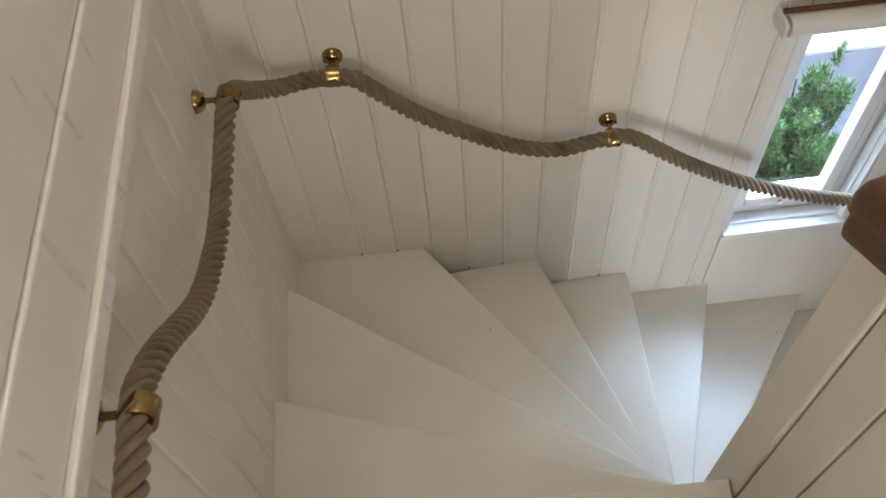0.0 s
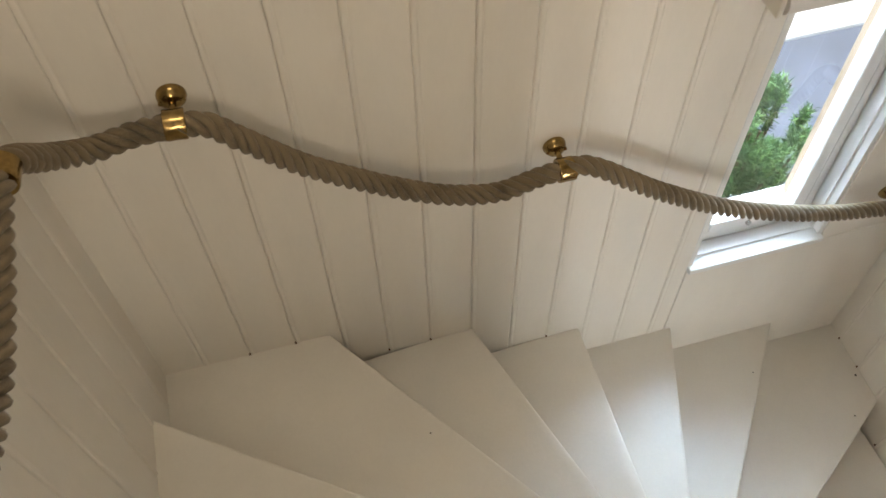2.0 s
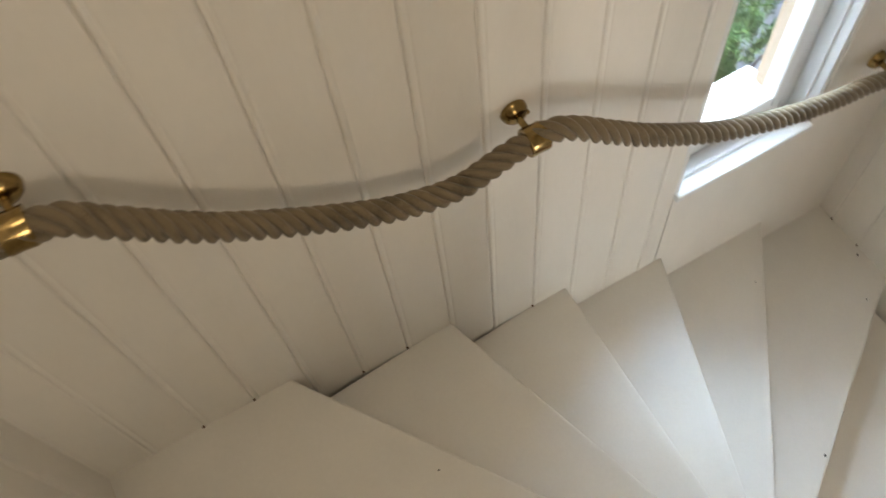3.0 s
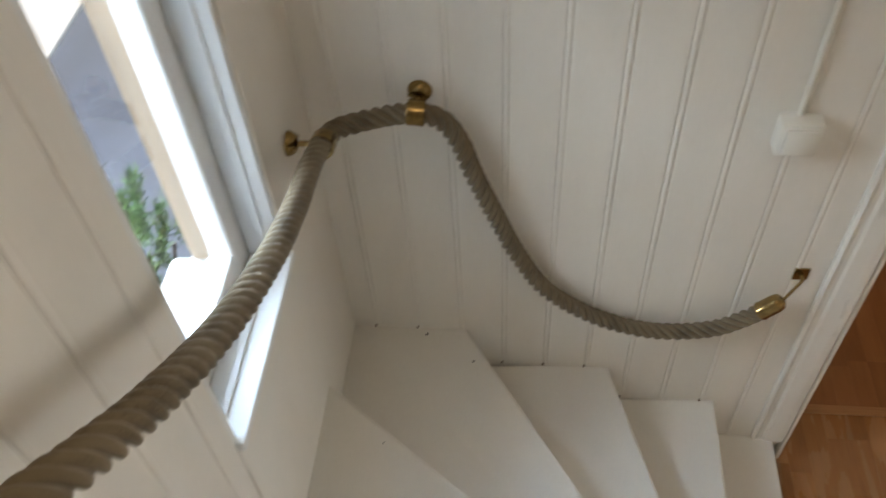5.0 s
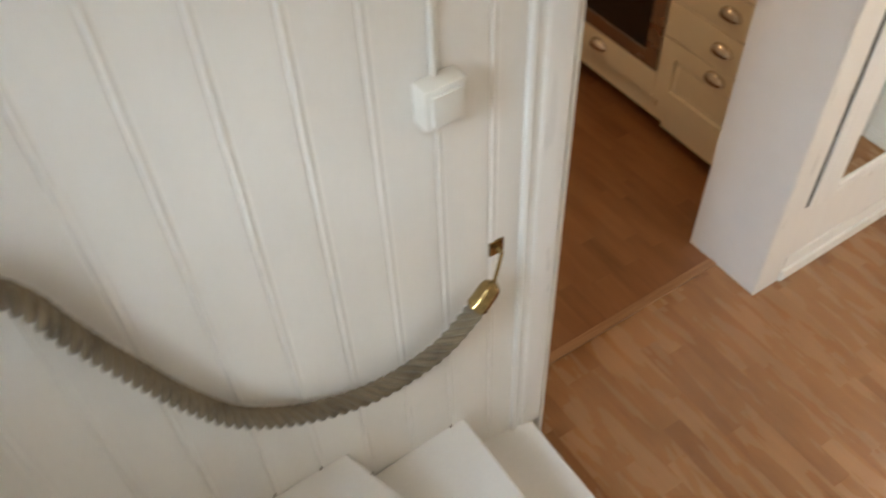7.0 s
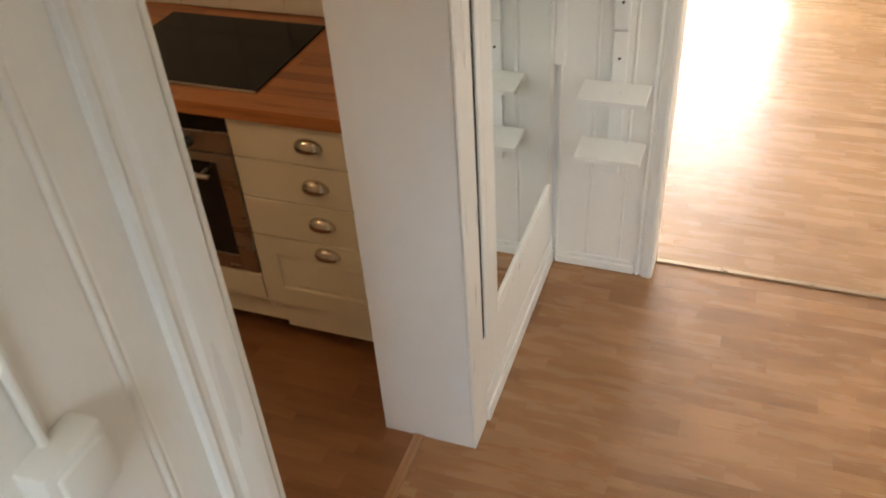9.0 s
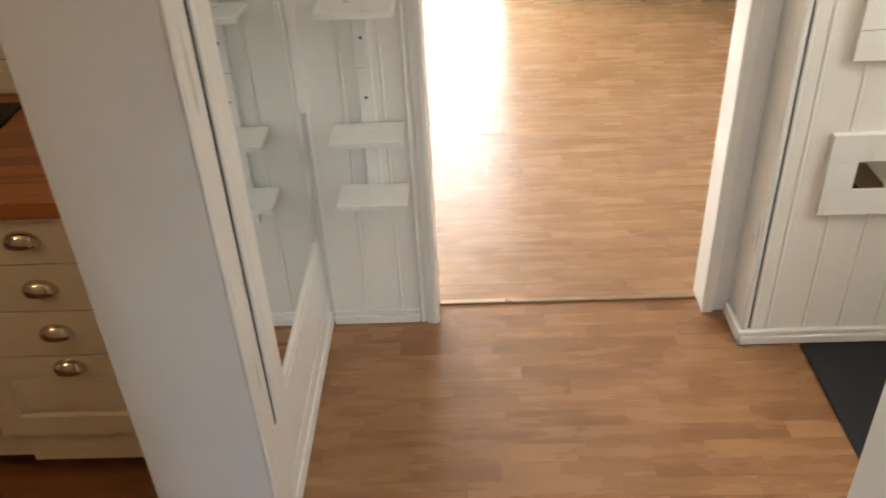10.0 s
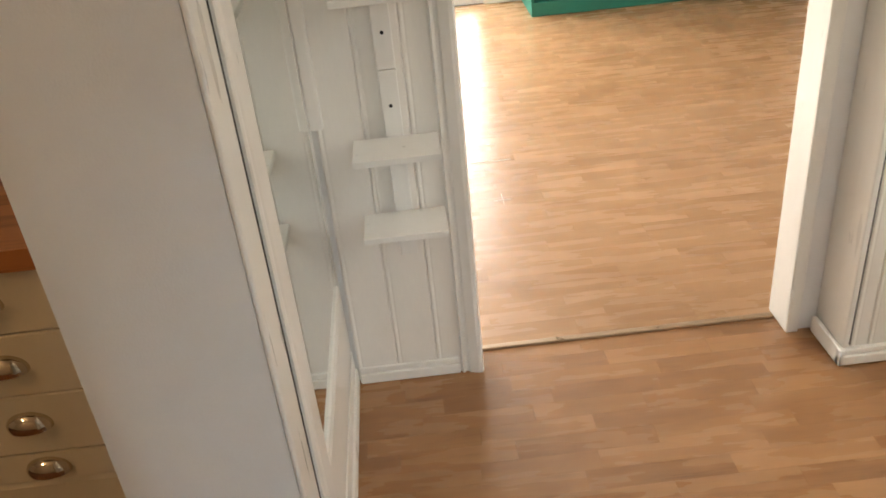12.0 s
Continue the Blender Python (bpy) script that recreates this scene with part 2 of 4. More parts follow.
def lathe(profile, seg=28):
    """(radius, height) turned round z."""
    bm = bmesh.new()
    rings = []
    for r, z in profile:
        rings.append([bm.verts.new((r * math.cos(2 * math.pi * i / seg), r * math.sin(2 * math.pi * i / seg), z)) for i in range(seg)])
    for a, b in zip(rings, rings[1:]):
        for i in range(seg):
            bm.faces.new((a[i], a[(i + 1) % seg], b[(i + 1) % seg], b[i]))
    bm.faces.new(rings[0][::-1])
    bm.faces.new(rings[-1])
    bmesh.ops.recalc_face_normals(bm, faces=bm.faces)
    return bm


def to_mesh(name, bm, material, smooth=False):
    me = bpy.data.meshes.new(name)
    bm.to_mesh(me)
    bm.free()
    me.materials.append(material)
    if smooth:
        me.shade_smooth()
        me.set_sharp_from_angle(angle=radians(40))
    return me


def part(name, bm, material, parent, label="", smooth=False):
    ob = new(name, to_mesh(name, bm, material, smooth))
    ob.parent = parent
    if label:
        tagged(ob, label)
    return ob


def piece(name, me, parent, m):
    """A part that shares its mesh with others alike."""
    ob = new(name, me)
    ob.parent = parent
    ob.matrix_basis = m
    return ob


def thing(name, label, category, group="", at=(0, 0, 0)):
    ob = new(name)
    ob.empty_display_size = 0.05
    ob.location = at
    return tagged(ob, label, category, group)


def struct(name, bm, material, label="", smooth=False, category=""):
    return tagged(new(name, to_mesh(name, bm, material, smooth)), label, category, kind="structure")


# ---- plan, in metres ----
W, E, N = -2.103, 0.0, 0.0          # stair well: west, east and north faces
TOP = 4.9                          # upstairs ceiling
RISE = 0.155
WIN = (-0.697, -0.285, 1.264, 2.19) # stair window opening: x0, x1, z0, z1
TN = 0.165                         # north wall thickness
TH = 0.28                          # wall thickness
Z_UP = 2.635                       # upper floor

# ---- stair well walls ----
nw = struct("wall_north", boxes((W - TH, WIN[0], 0.012, TN, -0.4, TOP), (WIN[1], E + TH, 0.012, TN, -0.4, TOP),
            (WIN[0], WIN[1], 0.012, TN, -0.4, WIN[2]), (WIN[0], WIN[1], 0.012, TN, WIN[3], TOP)), WHITE,
            "white painted board wall of the stair well with a narrow window", category="wall")
ew = struct("wall_east", boxes((0.012, TH, -1.253, 0.012, -0.4, TOP), (0.012, TH, -3.15, -1.253, 2.1, TOP)), WHITE,
            "white painted bead board wall beside the lower steps", category="wall")
ww = struct("wall_west", boxes((W - TH, W - 0.012, -1.7, 0.012, -0.4, TOP), (W - TH, W - 0.012, -4.0, -1.7, 2.1, TOP),
            (W - TH, W - 0.012, -3.25, -2.7, -0.4, 2.1)), WHITE,
            "white painted bead board wall beside the upper steps", category="wall")
# the hole in this wall is made up to hold the upstairs fill
struct("wall_south_upstairs", boxes((W - TH, -2.08, -4.2, -4.0, Z_UP, TOP), (-1.42, E + TH, -4.2, -4.0, Z_UP, TOP), (-2.08, -1.42, -4.2, -4.0, Z_UP, 3.57), (-2.08, -1.42, -4.2, -4.0, 4.53, TOP)), PLASTER, "plain white unseen upstairs wall with a hole added for the fill lamp", category="wall")
struct("wall_stair_header", boxes((-1.0, 0.008, -2.15, -2.0, Z_UP, TOP)), PLASTER, "plain white wall above the foot of the stair", category="wall")
struct("ceiling_upstairs", boxes((W - TH, E + TH, -4.2, TH, TOP, TOP + 0.1)), CEIL, "white upstairs ceiling", category="ceiling")
struct("floor_upstairs", boxes((W - 0.01, -1.0, -4.0, -2.2, 2.42, Z_UP), (-1.0, 0.01, -4.0, -2.0, 2.42, Z_UP)), TREADW, "white painted upstairs floor", category="floor")

# bead boards
BW = 0.1138
PROF = [(0.0, -0.012), (0.0, -0.0030), (0.0010, -0.0008), (0.0030, 0.0014), (0.0060, 0.0020), (0.0090, 0.0014), (0.0115, -0.0003), (0.0135, -0.0008),
        (0.0170, 0.0), (BW - 0.0045, 0.0), (BW - 0.0020, -0.0010), (BW - 0.0002, -0.0030), (BW - 0.0002, -0.012)]
_board_mesh = {}


def board(parent, length, m, width=BW):
    key = (round(length, 3), round(width, 4))
    if key not in _board_mesh:
        prof = [(u if u < 0.02 else u - BW + width, d) for u, d in PROF]
        _board_mesh[key] = to_mesh("board", extrude(prof, length), WHITE)
    return piece("board", _board_mesh[key], parent, m)


def bead_boards(parent, start, stop, first, spin, fixed, z0, z1):
    """Upright boards from start to stop along a wall. first: a joint's place. spin: turn about z."""
    k = math.ceil((start - first) / BW - 1e-6)
    edges = [start] + [first + i * BW for i in range(k, k + 60) if start + 0.004 < first + i * BW < stop - 0.004] + [stop]
    for a, b in zip(edges, edges[1:]):
        if b - a < 0.02:
            continue
        if spin == 0:
            m = pose(a, fixed, z0, 0, 0, 0)
        elif spin == -90:
            m = pose(fixed, -a, z0, 0, 0, -90)
        elif spin == 180:
            m = pose(b, fixed, z0, 0, 0, 180)
        else:
            m = pose(fixed, a, z0, 0, 0, 90)
        board(parent, z1 - z0, m, b - a)


# ---- stair ----
NOSE = {1: ((0, -1.222), (-1.0, -1.222)), 2: ((0, -1.013), (-0.97, -1.013)), 3: ((0, -0.693), (-0.96, -0.985)),
        4: ((0, -0.299), (-0.95, -0.935)), 5: ((-0.269, 0), (-0.958, -0.92)), 6: ((-0.671, 0), (-0.98, -0.92)),
        7: ((-0.997, 0), (-1.01, -0.91)), 8: ((-1.322, 0), (-1.036, -0.90)), 9: ((-1.70, 0), (-1.064, -0.90)),
        10: ((W, -0.18), (-1.08, -0.915)), 11: ((W, -0.601), (-1.10, -0.95)), 12: ((W, -0.96), (-1.078, -0.975)),
        13: ((W, -1.22), (-1.105, -1.22)), 14: ((W, -1.47), (-1.105, -1.47)), 15: ((W, -1.72), (-1.105, -1.72)),
        16: ((W, -1.97), (-1.105, -1.97)), 17: ((W, -2.22), (-1.105, -2.22))}


def level(k):
    return {1: 0.118, 5: 0.766}.get(k, RISE * k)


def shifted(seg, d):
    """A nosing moved d metres to its upper side."""
    (ax, ay), (bx, by) = seg
    l = math.hypot(bx - ax, by - ay)
    nx, ny = (by - ay) / l, -(bx - ax) / l
    return (ax + nx * d, ay + ny * d), (bx + nx * d, by + ny * d)


def housed(pts):
    """Corners on a wall face, let 9 mm into its boards."""
    out = []
    for x, y in pts:
        x, y = min(max(x, W), 0.0), min(y, 0.0)
        out.append((0.009 if x > -1e-4 else W - 0.009 if x < W + 1e-4 else x, 0.009 if y > -1e-4 else y))
    return out


def build_stair():
    st = thing("winder_stair", "white painted wooden winder staircase with worn fan-shaped treads", "staircase")
    for k in range(1, 17):
        z = level(k)
        (o, i), (o2, i2) = NOSE[k], shifted(NOSE[k + 1], 0.03)
        pts = [o, i, i2, o2]
        if k == 4:
            pts.append((0, 0))
        if k == 9:
            pts.append((W, 0))
        pts = housed(pts)
        part("tread", prism(pts, z - 0.034, z, 0.008), TREADW, st, smooth=True)
        r0, r1 = shifted(NOSE[k], 0.022), shifted(NOSE[k], 0.040)
        q = [r0[0], r0[1], r1[1], r1[0]]
        q = housed(q)
        part("riser", prism(q, 0.0 if k == 1 else level(k - 1), z - 0.033), TREADW, st)
    part("newel_post", boxes((-1.078, -0.985, -1.01, -0.915, 0.0, 2.80), bevel=0.006), WHITE, st, "white painted square newel post")
    return st


build_stair()

# ---- hall, kitchen and living room shells ----
struct("ground", boxes((-60, 60, -60, 60, -0.60, -0.40)), ASPHALT, "bluish grey gravelled asphalt in the sun outside", category="ground")
struct("pavement", boxes((-8.0, 14.0, 2.29, 3.6, -0.41, -0.37), bevel=0.01), PAVING, "pale concrete paving in full sun beyond the bush", category="pavement")
struct("floor_base", boxes((-3.6, 4.0, -7.1, 0.0, -0.2, -0.010)), UNDER, "floor base under the laminate", category="floor")
struct("wall_partition", boxes((0.004, TH, -3.059, -2.130, -0.01, 2.4)), PLASTER, "white partition wall between kitchen and hall", category="wall")
hs = struct("wall_hall_south", boxes((-0.32, TH, -3.16, -3.06, -0.01, 2.4), (-1.275, -0.32, -3.16, -3.06, 2.08, 2.4), (-1.365, -1.275, -3.16, -3.06, -0.01, 2.4)),
            PLASTER, "white hall wall with a doorway to the living room", category="wall")
hp = struct("wall_hall_panelled", boxes((W - TH, -1.366, -3.16, -2.909, -0.01, 2.4)), WHITE, "white board panelled wall beside the doorway", category="wall")
struct("wall_under_stair", boxes((-1.03, -0.995, -1.5, -1.012, 0.0, 1.9), (W, -0.995, -1.56, -1.5, 0.0, 2.1)), WHITE, "plain white wall under the stair", category="wall")
struct("ceiling_hall", boxes((W, -1.0, -3.16, -1.452, 2.36, 2.42), (-1.0, TH, -3.16, -2.0, 2.36, 2.42)), CEIL, "white hall ceiling", category="ceiling")
struct("wall_kitchen", boxes((TH, 4.0, -0.15, 0.0, -0.01, 2.4), (4.0, 4.1, -3.16, 0.0, -0.01, 2.4), (TH, 4.0, -3.16, -2.97, -0.01, 2.4)), PLASTER, "plain kitchen wall", category="wall")
struct("ceiling_kitchen", boxes((TH, 4.1, -3.16, 0.0, 2.4, 2.5)), CEIL, "white kitchen ceiling", category="ceiling")
# the opening from x 0.35 to 1.15 is made up for the side fill
struct("wall_living_room", boxes((-3.7, -3.6, -7.1, -3.16, -0.01, 2.4), (1.2, 1.3, -7.1, -3.16, -0.01, 2.4), (-3.6, W - TH, -3.26, -3.16, -0.01, 2.4),
        (-3.7, -0.83, -7.1, -6.98, -0.01, 2.4), (0.05, 0.35, -7.1, -6.98, -0.01, 2.4), (1.15, 1.3, -7.1, -6.98, -0.01, 2.4), (0.35, 1.15, -7.1, -6.98, -0.01, 0.3), (0.35, 1.15, -7.1, -6.98, 2.25, 2.4), (-0.83, 0.05, -7.1, -6.98, 2.15, 2.4)), PLASTER, "plain white living room wall", category="wall")
struct("ceiling_living_room", boxes((-3.7, 1.3, -7.1, -3.16, 2.4, 2.5)), CEIL, "white living room ceiling", category="ceiling")

bead_boards(nw, W - 0.0105, WIN[0] - 0.002, -1.212, 0, 0.0, 0.75, Z_UP + 1.2)
part("panel", boxes((WIN[0], 0.009, 0.0, 0.0115, 0.4, WIN[2] - 0.012), bevel=0.002), WHITE, nw)
part("panel", boxes((WIN[1], 0.009, 0.0, 0.0115, WIN[2] - 0.011, TOP - 0.5), bevel=0.002), WHITE, nw)
part("panel", boxes((WIN[0], WIN[1], 0.0, 0.0115, WIN[3], TOP - 0.5), bevel=0.002), WHITE, nw)
bead_boards(ew, -0.0105, 1.16, 0.629, -90, 0.0, 0.10, 3.6)
bead_boards(ww, -2.2, 0.0105, -0.66, 90, W, 1.3, 2.79)

# small dark openings where the board joints meet the treads
_hole = to_mesh("joint_hole", boxes((-0.0025, 0.0025, -0.002, 0.003, 0.0, 0.005)), UNDER)
for x, k in ((-1.895, 9), (-1.781, 9), (-1.439, 8), (-1.667, 8), (-1.553, 8), (-1.098, 7)):
    piece("joint_hole", _hole, nw, pose(x, -0.001, level(k) + 0.001))
for y, k in ((-0.174, 4), (-0.06, 4), (-0.401, 3), (-0.515, 3), (-0.629, 3), (-0.743, 2), (-0.97, 2)):
    piece("joint_hole", _hole, ew, pose(-0.001, y, level(k) + 0.001))

# ---- guard beside the upper flight ----
def build_guard():
    g = thing("stair_guard", "grey-white boarded stair guard with a dark wooden handrail", "balustrade", at=(0, 0, 0))
    ys = [-1.012 - 0.1 * i for i in range(13)]
    for a, b in zip(ys, ys[1:]):
        z1 = 2.70 + (-(a + b) / 2 - 0.95) * 0.62
        part("board", boxes((-1.072, -1.05, b + 0.002, a - 0.002, 1.55, z1), bevel=0.003), WHITE, g)
    part("back_panel", prism([(-1.048, -2.2), (-1.0, -2.2), (-1.0, -1.012), (-1.048, -1.012)], 1.55, 2.72), WHITE, g)
    bm = bmesh.new()
    prof = [(-0.030, -0.008), (-0.026, -0.03), (0.026, -0.03), (0.030, -0.008), (0.030, 0.018), (0.040, 0.036), (0.042, 0.070), (0.034, 0.092), (0.015, 0.102), (-0.015, 0.102), (-0.034, 0.092), (-0.042, 0.070), (-0.040, 0.036), (-0.030, 0.018)]
    rings = []
    for y in (-0.926, -0.930, -0.940, -1.01, -1.6, -2.2):
        sc = 0.84 if y > -0.928 else 0.94 if y > -0.932 else 1.0
        z = 2.80 + (-y - 0.95) * 0.62
        rings.append([bm.verts.new((-1.10 + u * sc, y, z + d * sc)) for u, d in prof])
    for a, b in zip(rings, rings[1:]):
        for i in range(len(prof)):
            bm.faces.new((a[i], a[(i + 1) % len(prof)], b[(i + 1) % len(prof)], b[i]))
    bm.faces.new(rings[0])
    bm.faces.new(rings[-1][::-1])
    bmesh.ops.recalc_face_normals(bm, faces=bm.faces)
    part("handrail", bm, RAILWOOD, g, "dark stained wooden handrail", smooth=True)


build_guard()
# moulding along the upper edge of the west boards
struct("trim", boxes((W, W + 0.045, -4.0, -0.001, 2.792, 2.83), (W, W + 0.035, -4.0, -0.001, 2.831, 2.97), (W, W + 0.03, -4.0, -0.001, 2.973, 3.12), bevel=0.004), TRIM, "white painted horizontal moulding", category="trim")

# ---- stair window ----
def build_stair_window():
    x0, x1, z0, z1 = WIN
    w = tagged(new("window_1"), "narrow white framed stair window, shut, with a sloping sill", "window", kind="structure")
    # deep reveal lining and sill
    part("sill", boxes((x0, x1, -0.012, 0.075, z0 - 0.011, z0 + 0.012), bevel=0.004), WINPAINT, w)
    part("reveal_side", boxes((x1 - 0.014, x1, 0.004, 0.075, z0 + 0.013, z1), bevel=0.002), WINPAINT, w)
    part("stop_bead", boxes((x1 - 0.022, x1 - 0.0145, 0.028, 0.040, z0 + 0.014, z1), bevel=0.002), WINPAINT, w)
    part("stop_bead", boxes((x0 + 0.001, x1 - 0.001, 0.028, 0.040, z0 + 0.0125, z0 + 0.019), bevel=0.002), WINPAINT, w)
    part("reveal_side", boxes((x0, x0 + 0.014, 0.004, 0.075, z0 + 0.013, z1), bevel=0.002), WINPAINT, w)
    # outer frame
    f = part("window_frame", boxes((x0, x0 + 0.04, 0.076, 0.13, z0, z1), (x1 - 0.04, x1, 0.076, 0.13, z0, z1),
             (x0 + 0.041, x1 - 0.041, 0.076, 0.13, z0, z0 + 0.045), (x0 + 0.041, x1 - 0.041, 0.076, 0.13, z1 - 0.04, z1), bevel=0.004), WINPAINT, w)
    # sash
    a0, a1, c0, c1 = x0 + 0.045, x1 - 0.045, z0 + 0.05, z1 - 0.045
    part("sash", boxes((a0, a0 + 0.035, 0.07, 0.118, c0, c1), (a1 - 0.035, a1, 0.07, 0.118, c0, c1),
         (a0 + 0.036, a1 - 0.036, 0.07, 0.118, c0, c0 + 0.04), (a0 + 0.036, a1 - 0.036, 0.07, 0.118, c1 - 0.04, c1), bevel=0.005), WINPAINT, w)
    p = part("pane", boxes((a0 + 0.034, a1 - 0.034, 0.094, 0.098, c0 + 0.036, c1 - 0.036)), GLASS, w)
    p.visible_shadow = False
    h = bmesh.new()
    cyl(h, (x0 + 0.2, 0.062, c0 + 0.012), (x0 + 0.2, 0.072, c0 + 0.012), 0.008)
    part("latch", h, STEEL, w)
    part("outer_ledge", boxes((-1.3, -0.06, 0.166, 0.40, 0.90, 0.97), bevel=0.02), METALSILL, w, "white metal ledge outside the window")
    part("outer_sill", boxes((x0 + 0.002, x1 - 0.002, 0.166, 0.20, z0 - 0.03, z0 - 0.005), bevel=0.006), METALSILL, w, "white metal outer sill")
    part("outer_jamb", boxes((x1 - 0.022, x1, 0.131, 0.19, z0, z1), bevel=0.003), TIMBER, w, "weathered outer timber jamb")


build_stair_window()


def build_blind():
    b = thing("roller_blind", "white roller blind rolled up above the stair window", "blind")
    bm = bmesh.new()
    cyl(bm, (-0.765, -0.045, 2.245), (-0.215, -0.045, 2.245), 0.026, seg=28)
    part("fabric_roll", bm, PLASTER, b, smooth=True)
    bm = bmesh.new()
    cyl(bm, (-0.776, -0.022, 2.272), (-0.205, -0.022, 2.272), 0.007)
    part("rod", bm, RAILWOOD, b, "thin dark rod behind the roll", smooth=True)
    for x in (-0.783, -0.209):
        part("bracket", boxes((x, x + 0.012, -0.068, 0.002, 2.222, 2.268), bevel=0.005), SWITCH_M, b)


build_blind()

# ---- rope handrail ----
ROPE_WAY = [(-2.026, -1.503, 2.862), (-2.028, -1.349, 2.786), (-2.031, -1.194, 2.745), (-2.039, -1.049, 2.737), (-2.044, -0.985, 2.702), (-2.045, -0.918, 2.648), (-2.044, -0.779, 2.516),
            (-2.046, -0.653, 2.449), (-2.049, -0.538, 2.413), (-2.045, -0.410, 2.421), (-2.037, -0.302, 2.446), (-2.031, -0.233, 2.430), (-2.016, -0.152, 2.345), (-1.973, -0.093, 2.282),
            (-1.908, -0.069, 2.272), (-1.843, -0.072, 2.275), (-1.796, -0.074, 2.264), (-1.750, -0.080, 2.222), (-1.664, -0.077, 2.128), (-1.550, -0.073, 2.034), (-1.447, -0.074, 1.967),
            (-1.371, -0.074, 1.932), (-1.291, -0.073, 1.915), (-1.206, -0.066, 1.924), (-1.130, -0.073, 1.941), (-1.085, -0.085, 1.931), (-1.025, -0.101, 1.894), (-0.930, -0.110, 1.826),
            (-0.767, -0.109, 1.717), (-0.579, -0.103, 1.617), (-0.387, -0.083, 1.521), (-0.248, -0.069, 1.466), (-0.150, -0.068, 1.430), (-0.094, -0.080, 1.413), (-0.063, -0.122, 1.407),
            (-0.063, -0.184, 1.426), (-0.067, -0.239, 1.437), (-0.052, -0.286, 1.404), (-0.046, -0.317, 1.342), (-0.043, -0.342, 1.251), (-0.039, -0.387, 1.121), (-0.036, -0.444, 0.973),
            (-0.036, -0.518, 0.847), (-0.033, -0.642, 0.745), (-0.035, -0.785, 0.701), (-0.040, -0.918, 0.724), (-0.041, -0.991, 0.774), (-0.044, -1.030, 0.821)]


def smooth_way(pts, step=0.006):
    pts = [Vector(p) for p in pts]
    out = []
    for i in range(len(pts) - 1):
        p0, p1, p2, p3 = pts[max(i - 1, 0)], pts[i], pts[i + 1], pts[min(i + 2, len(pts) - 1)]
        n = max(2, int((p2 - p1).length / step))
        for j in range(n):
            t = j / n
            out.append(0.5 * ((2 * p1) + (p2 - p0) * t + (2 * p0 - 5 * p1 + 4 * p2 - p3) * t * t + (3 * p1 - p0 - 3 * p2 + p3) * t ** 3))
    return out + [pts[-1]]


def build_rope():
    r = thing("rope_handrail", "thick twisted hemp rope handrail hung in brass brackets along the wall", "handrail")
    way = smooth_way(ROPE_WAY)
    R, PITCH, SEG = 0.0216, 0.098, 9
    tang = [(way[min(i + 1, len(way) - 1)] - way[max(i - 1, 0)]).normalized() for i in range(len(way))]
    side = [Vector((0, 0, 1)).cross(tang[0]).normalized()]
    for t in tang[1:]:
        s = side[-1] - t * side[-1].dot(t)
        side.append(s.normalized())
    for strand in range(4):
        verts, faces, dist = [], [], 0.0
        for i, p in enumerate(way):
            if i:
                dist += (p - way[i - 1]).length
            u, v = side[i], tang[i].cross(side[i])
            a = 2 * math.pi * (strand / 4 + dist / PITCH)
            c = p + (u * math.cos(a) + v * math.sin(a)) * R * 0.56
            wob = 1 + 0.03 * math.sin(dist * 51 + strand)
            for k in range(SEG):
                b = 2 * math.pi * k / SEG
                verts.append(c + (u * math.cos(b) + v * math.sin(b)) * R * 0.45 * wob)
            if i:
                o = (i - 1) * SEG
                faces += [(o + k, o + (k + 1) % SEG, o + SEG + (k + 1) % SEG, o + SEG + k) for k in range(SEG)]
        me = bpy.data.meshes.new("strand")
        me.from_pydata([tuple(q) for q in verts], [], faces)
        me.materials.append(ROPE)
        me.shade_smooth()
        ob = new("strand", me)
        ob.parent = r
    # end cap and hook
    bm = lathe([(0.0235, 0.0), (0.0245, 0.003), (0.0228, 0.006), (0.0228, 0.045), (0.020, 0.058), (0.010, 0.066), (0.005, 0.068)])
    d = (way[-1] - way[-6]).normalized()
    q = d.to_track_quat("Z", "Y").to_matrix().to_4x4()
    bmesh.ops.transform(bm, matrix=Matrix.Translation(way[-1] - d * 0.012) @ q, verts=bm.verts)
    part("end_cap", bm, BRASS, r, "polished brass end cap", smooth=True)
    return way[-1] + d * 0.055


rope_end = build_rope()


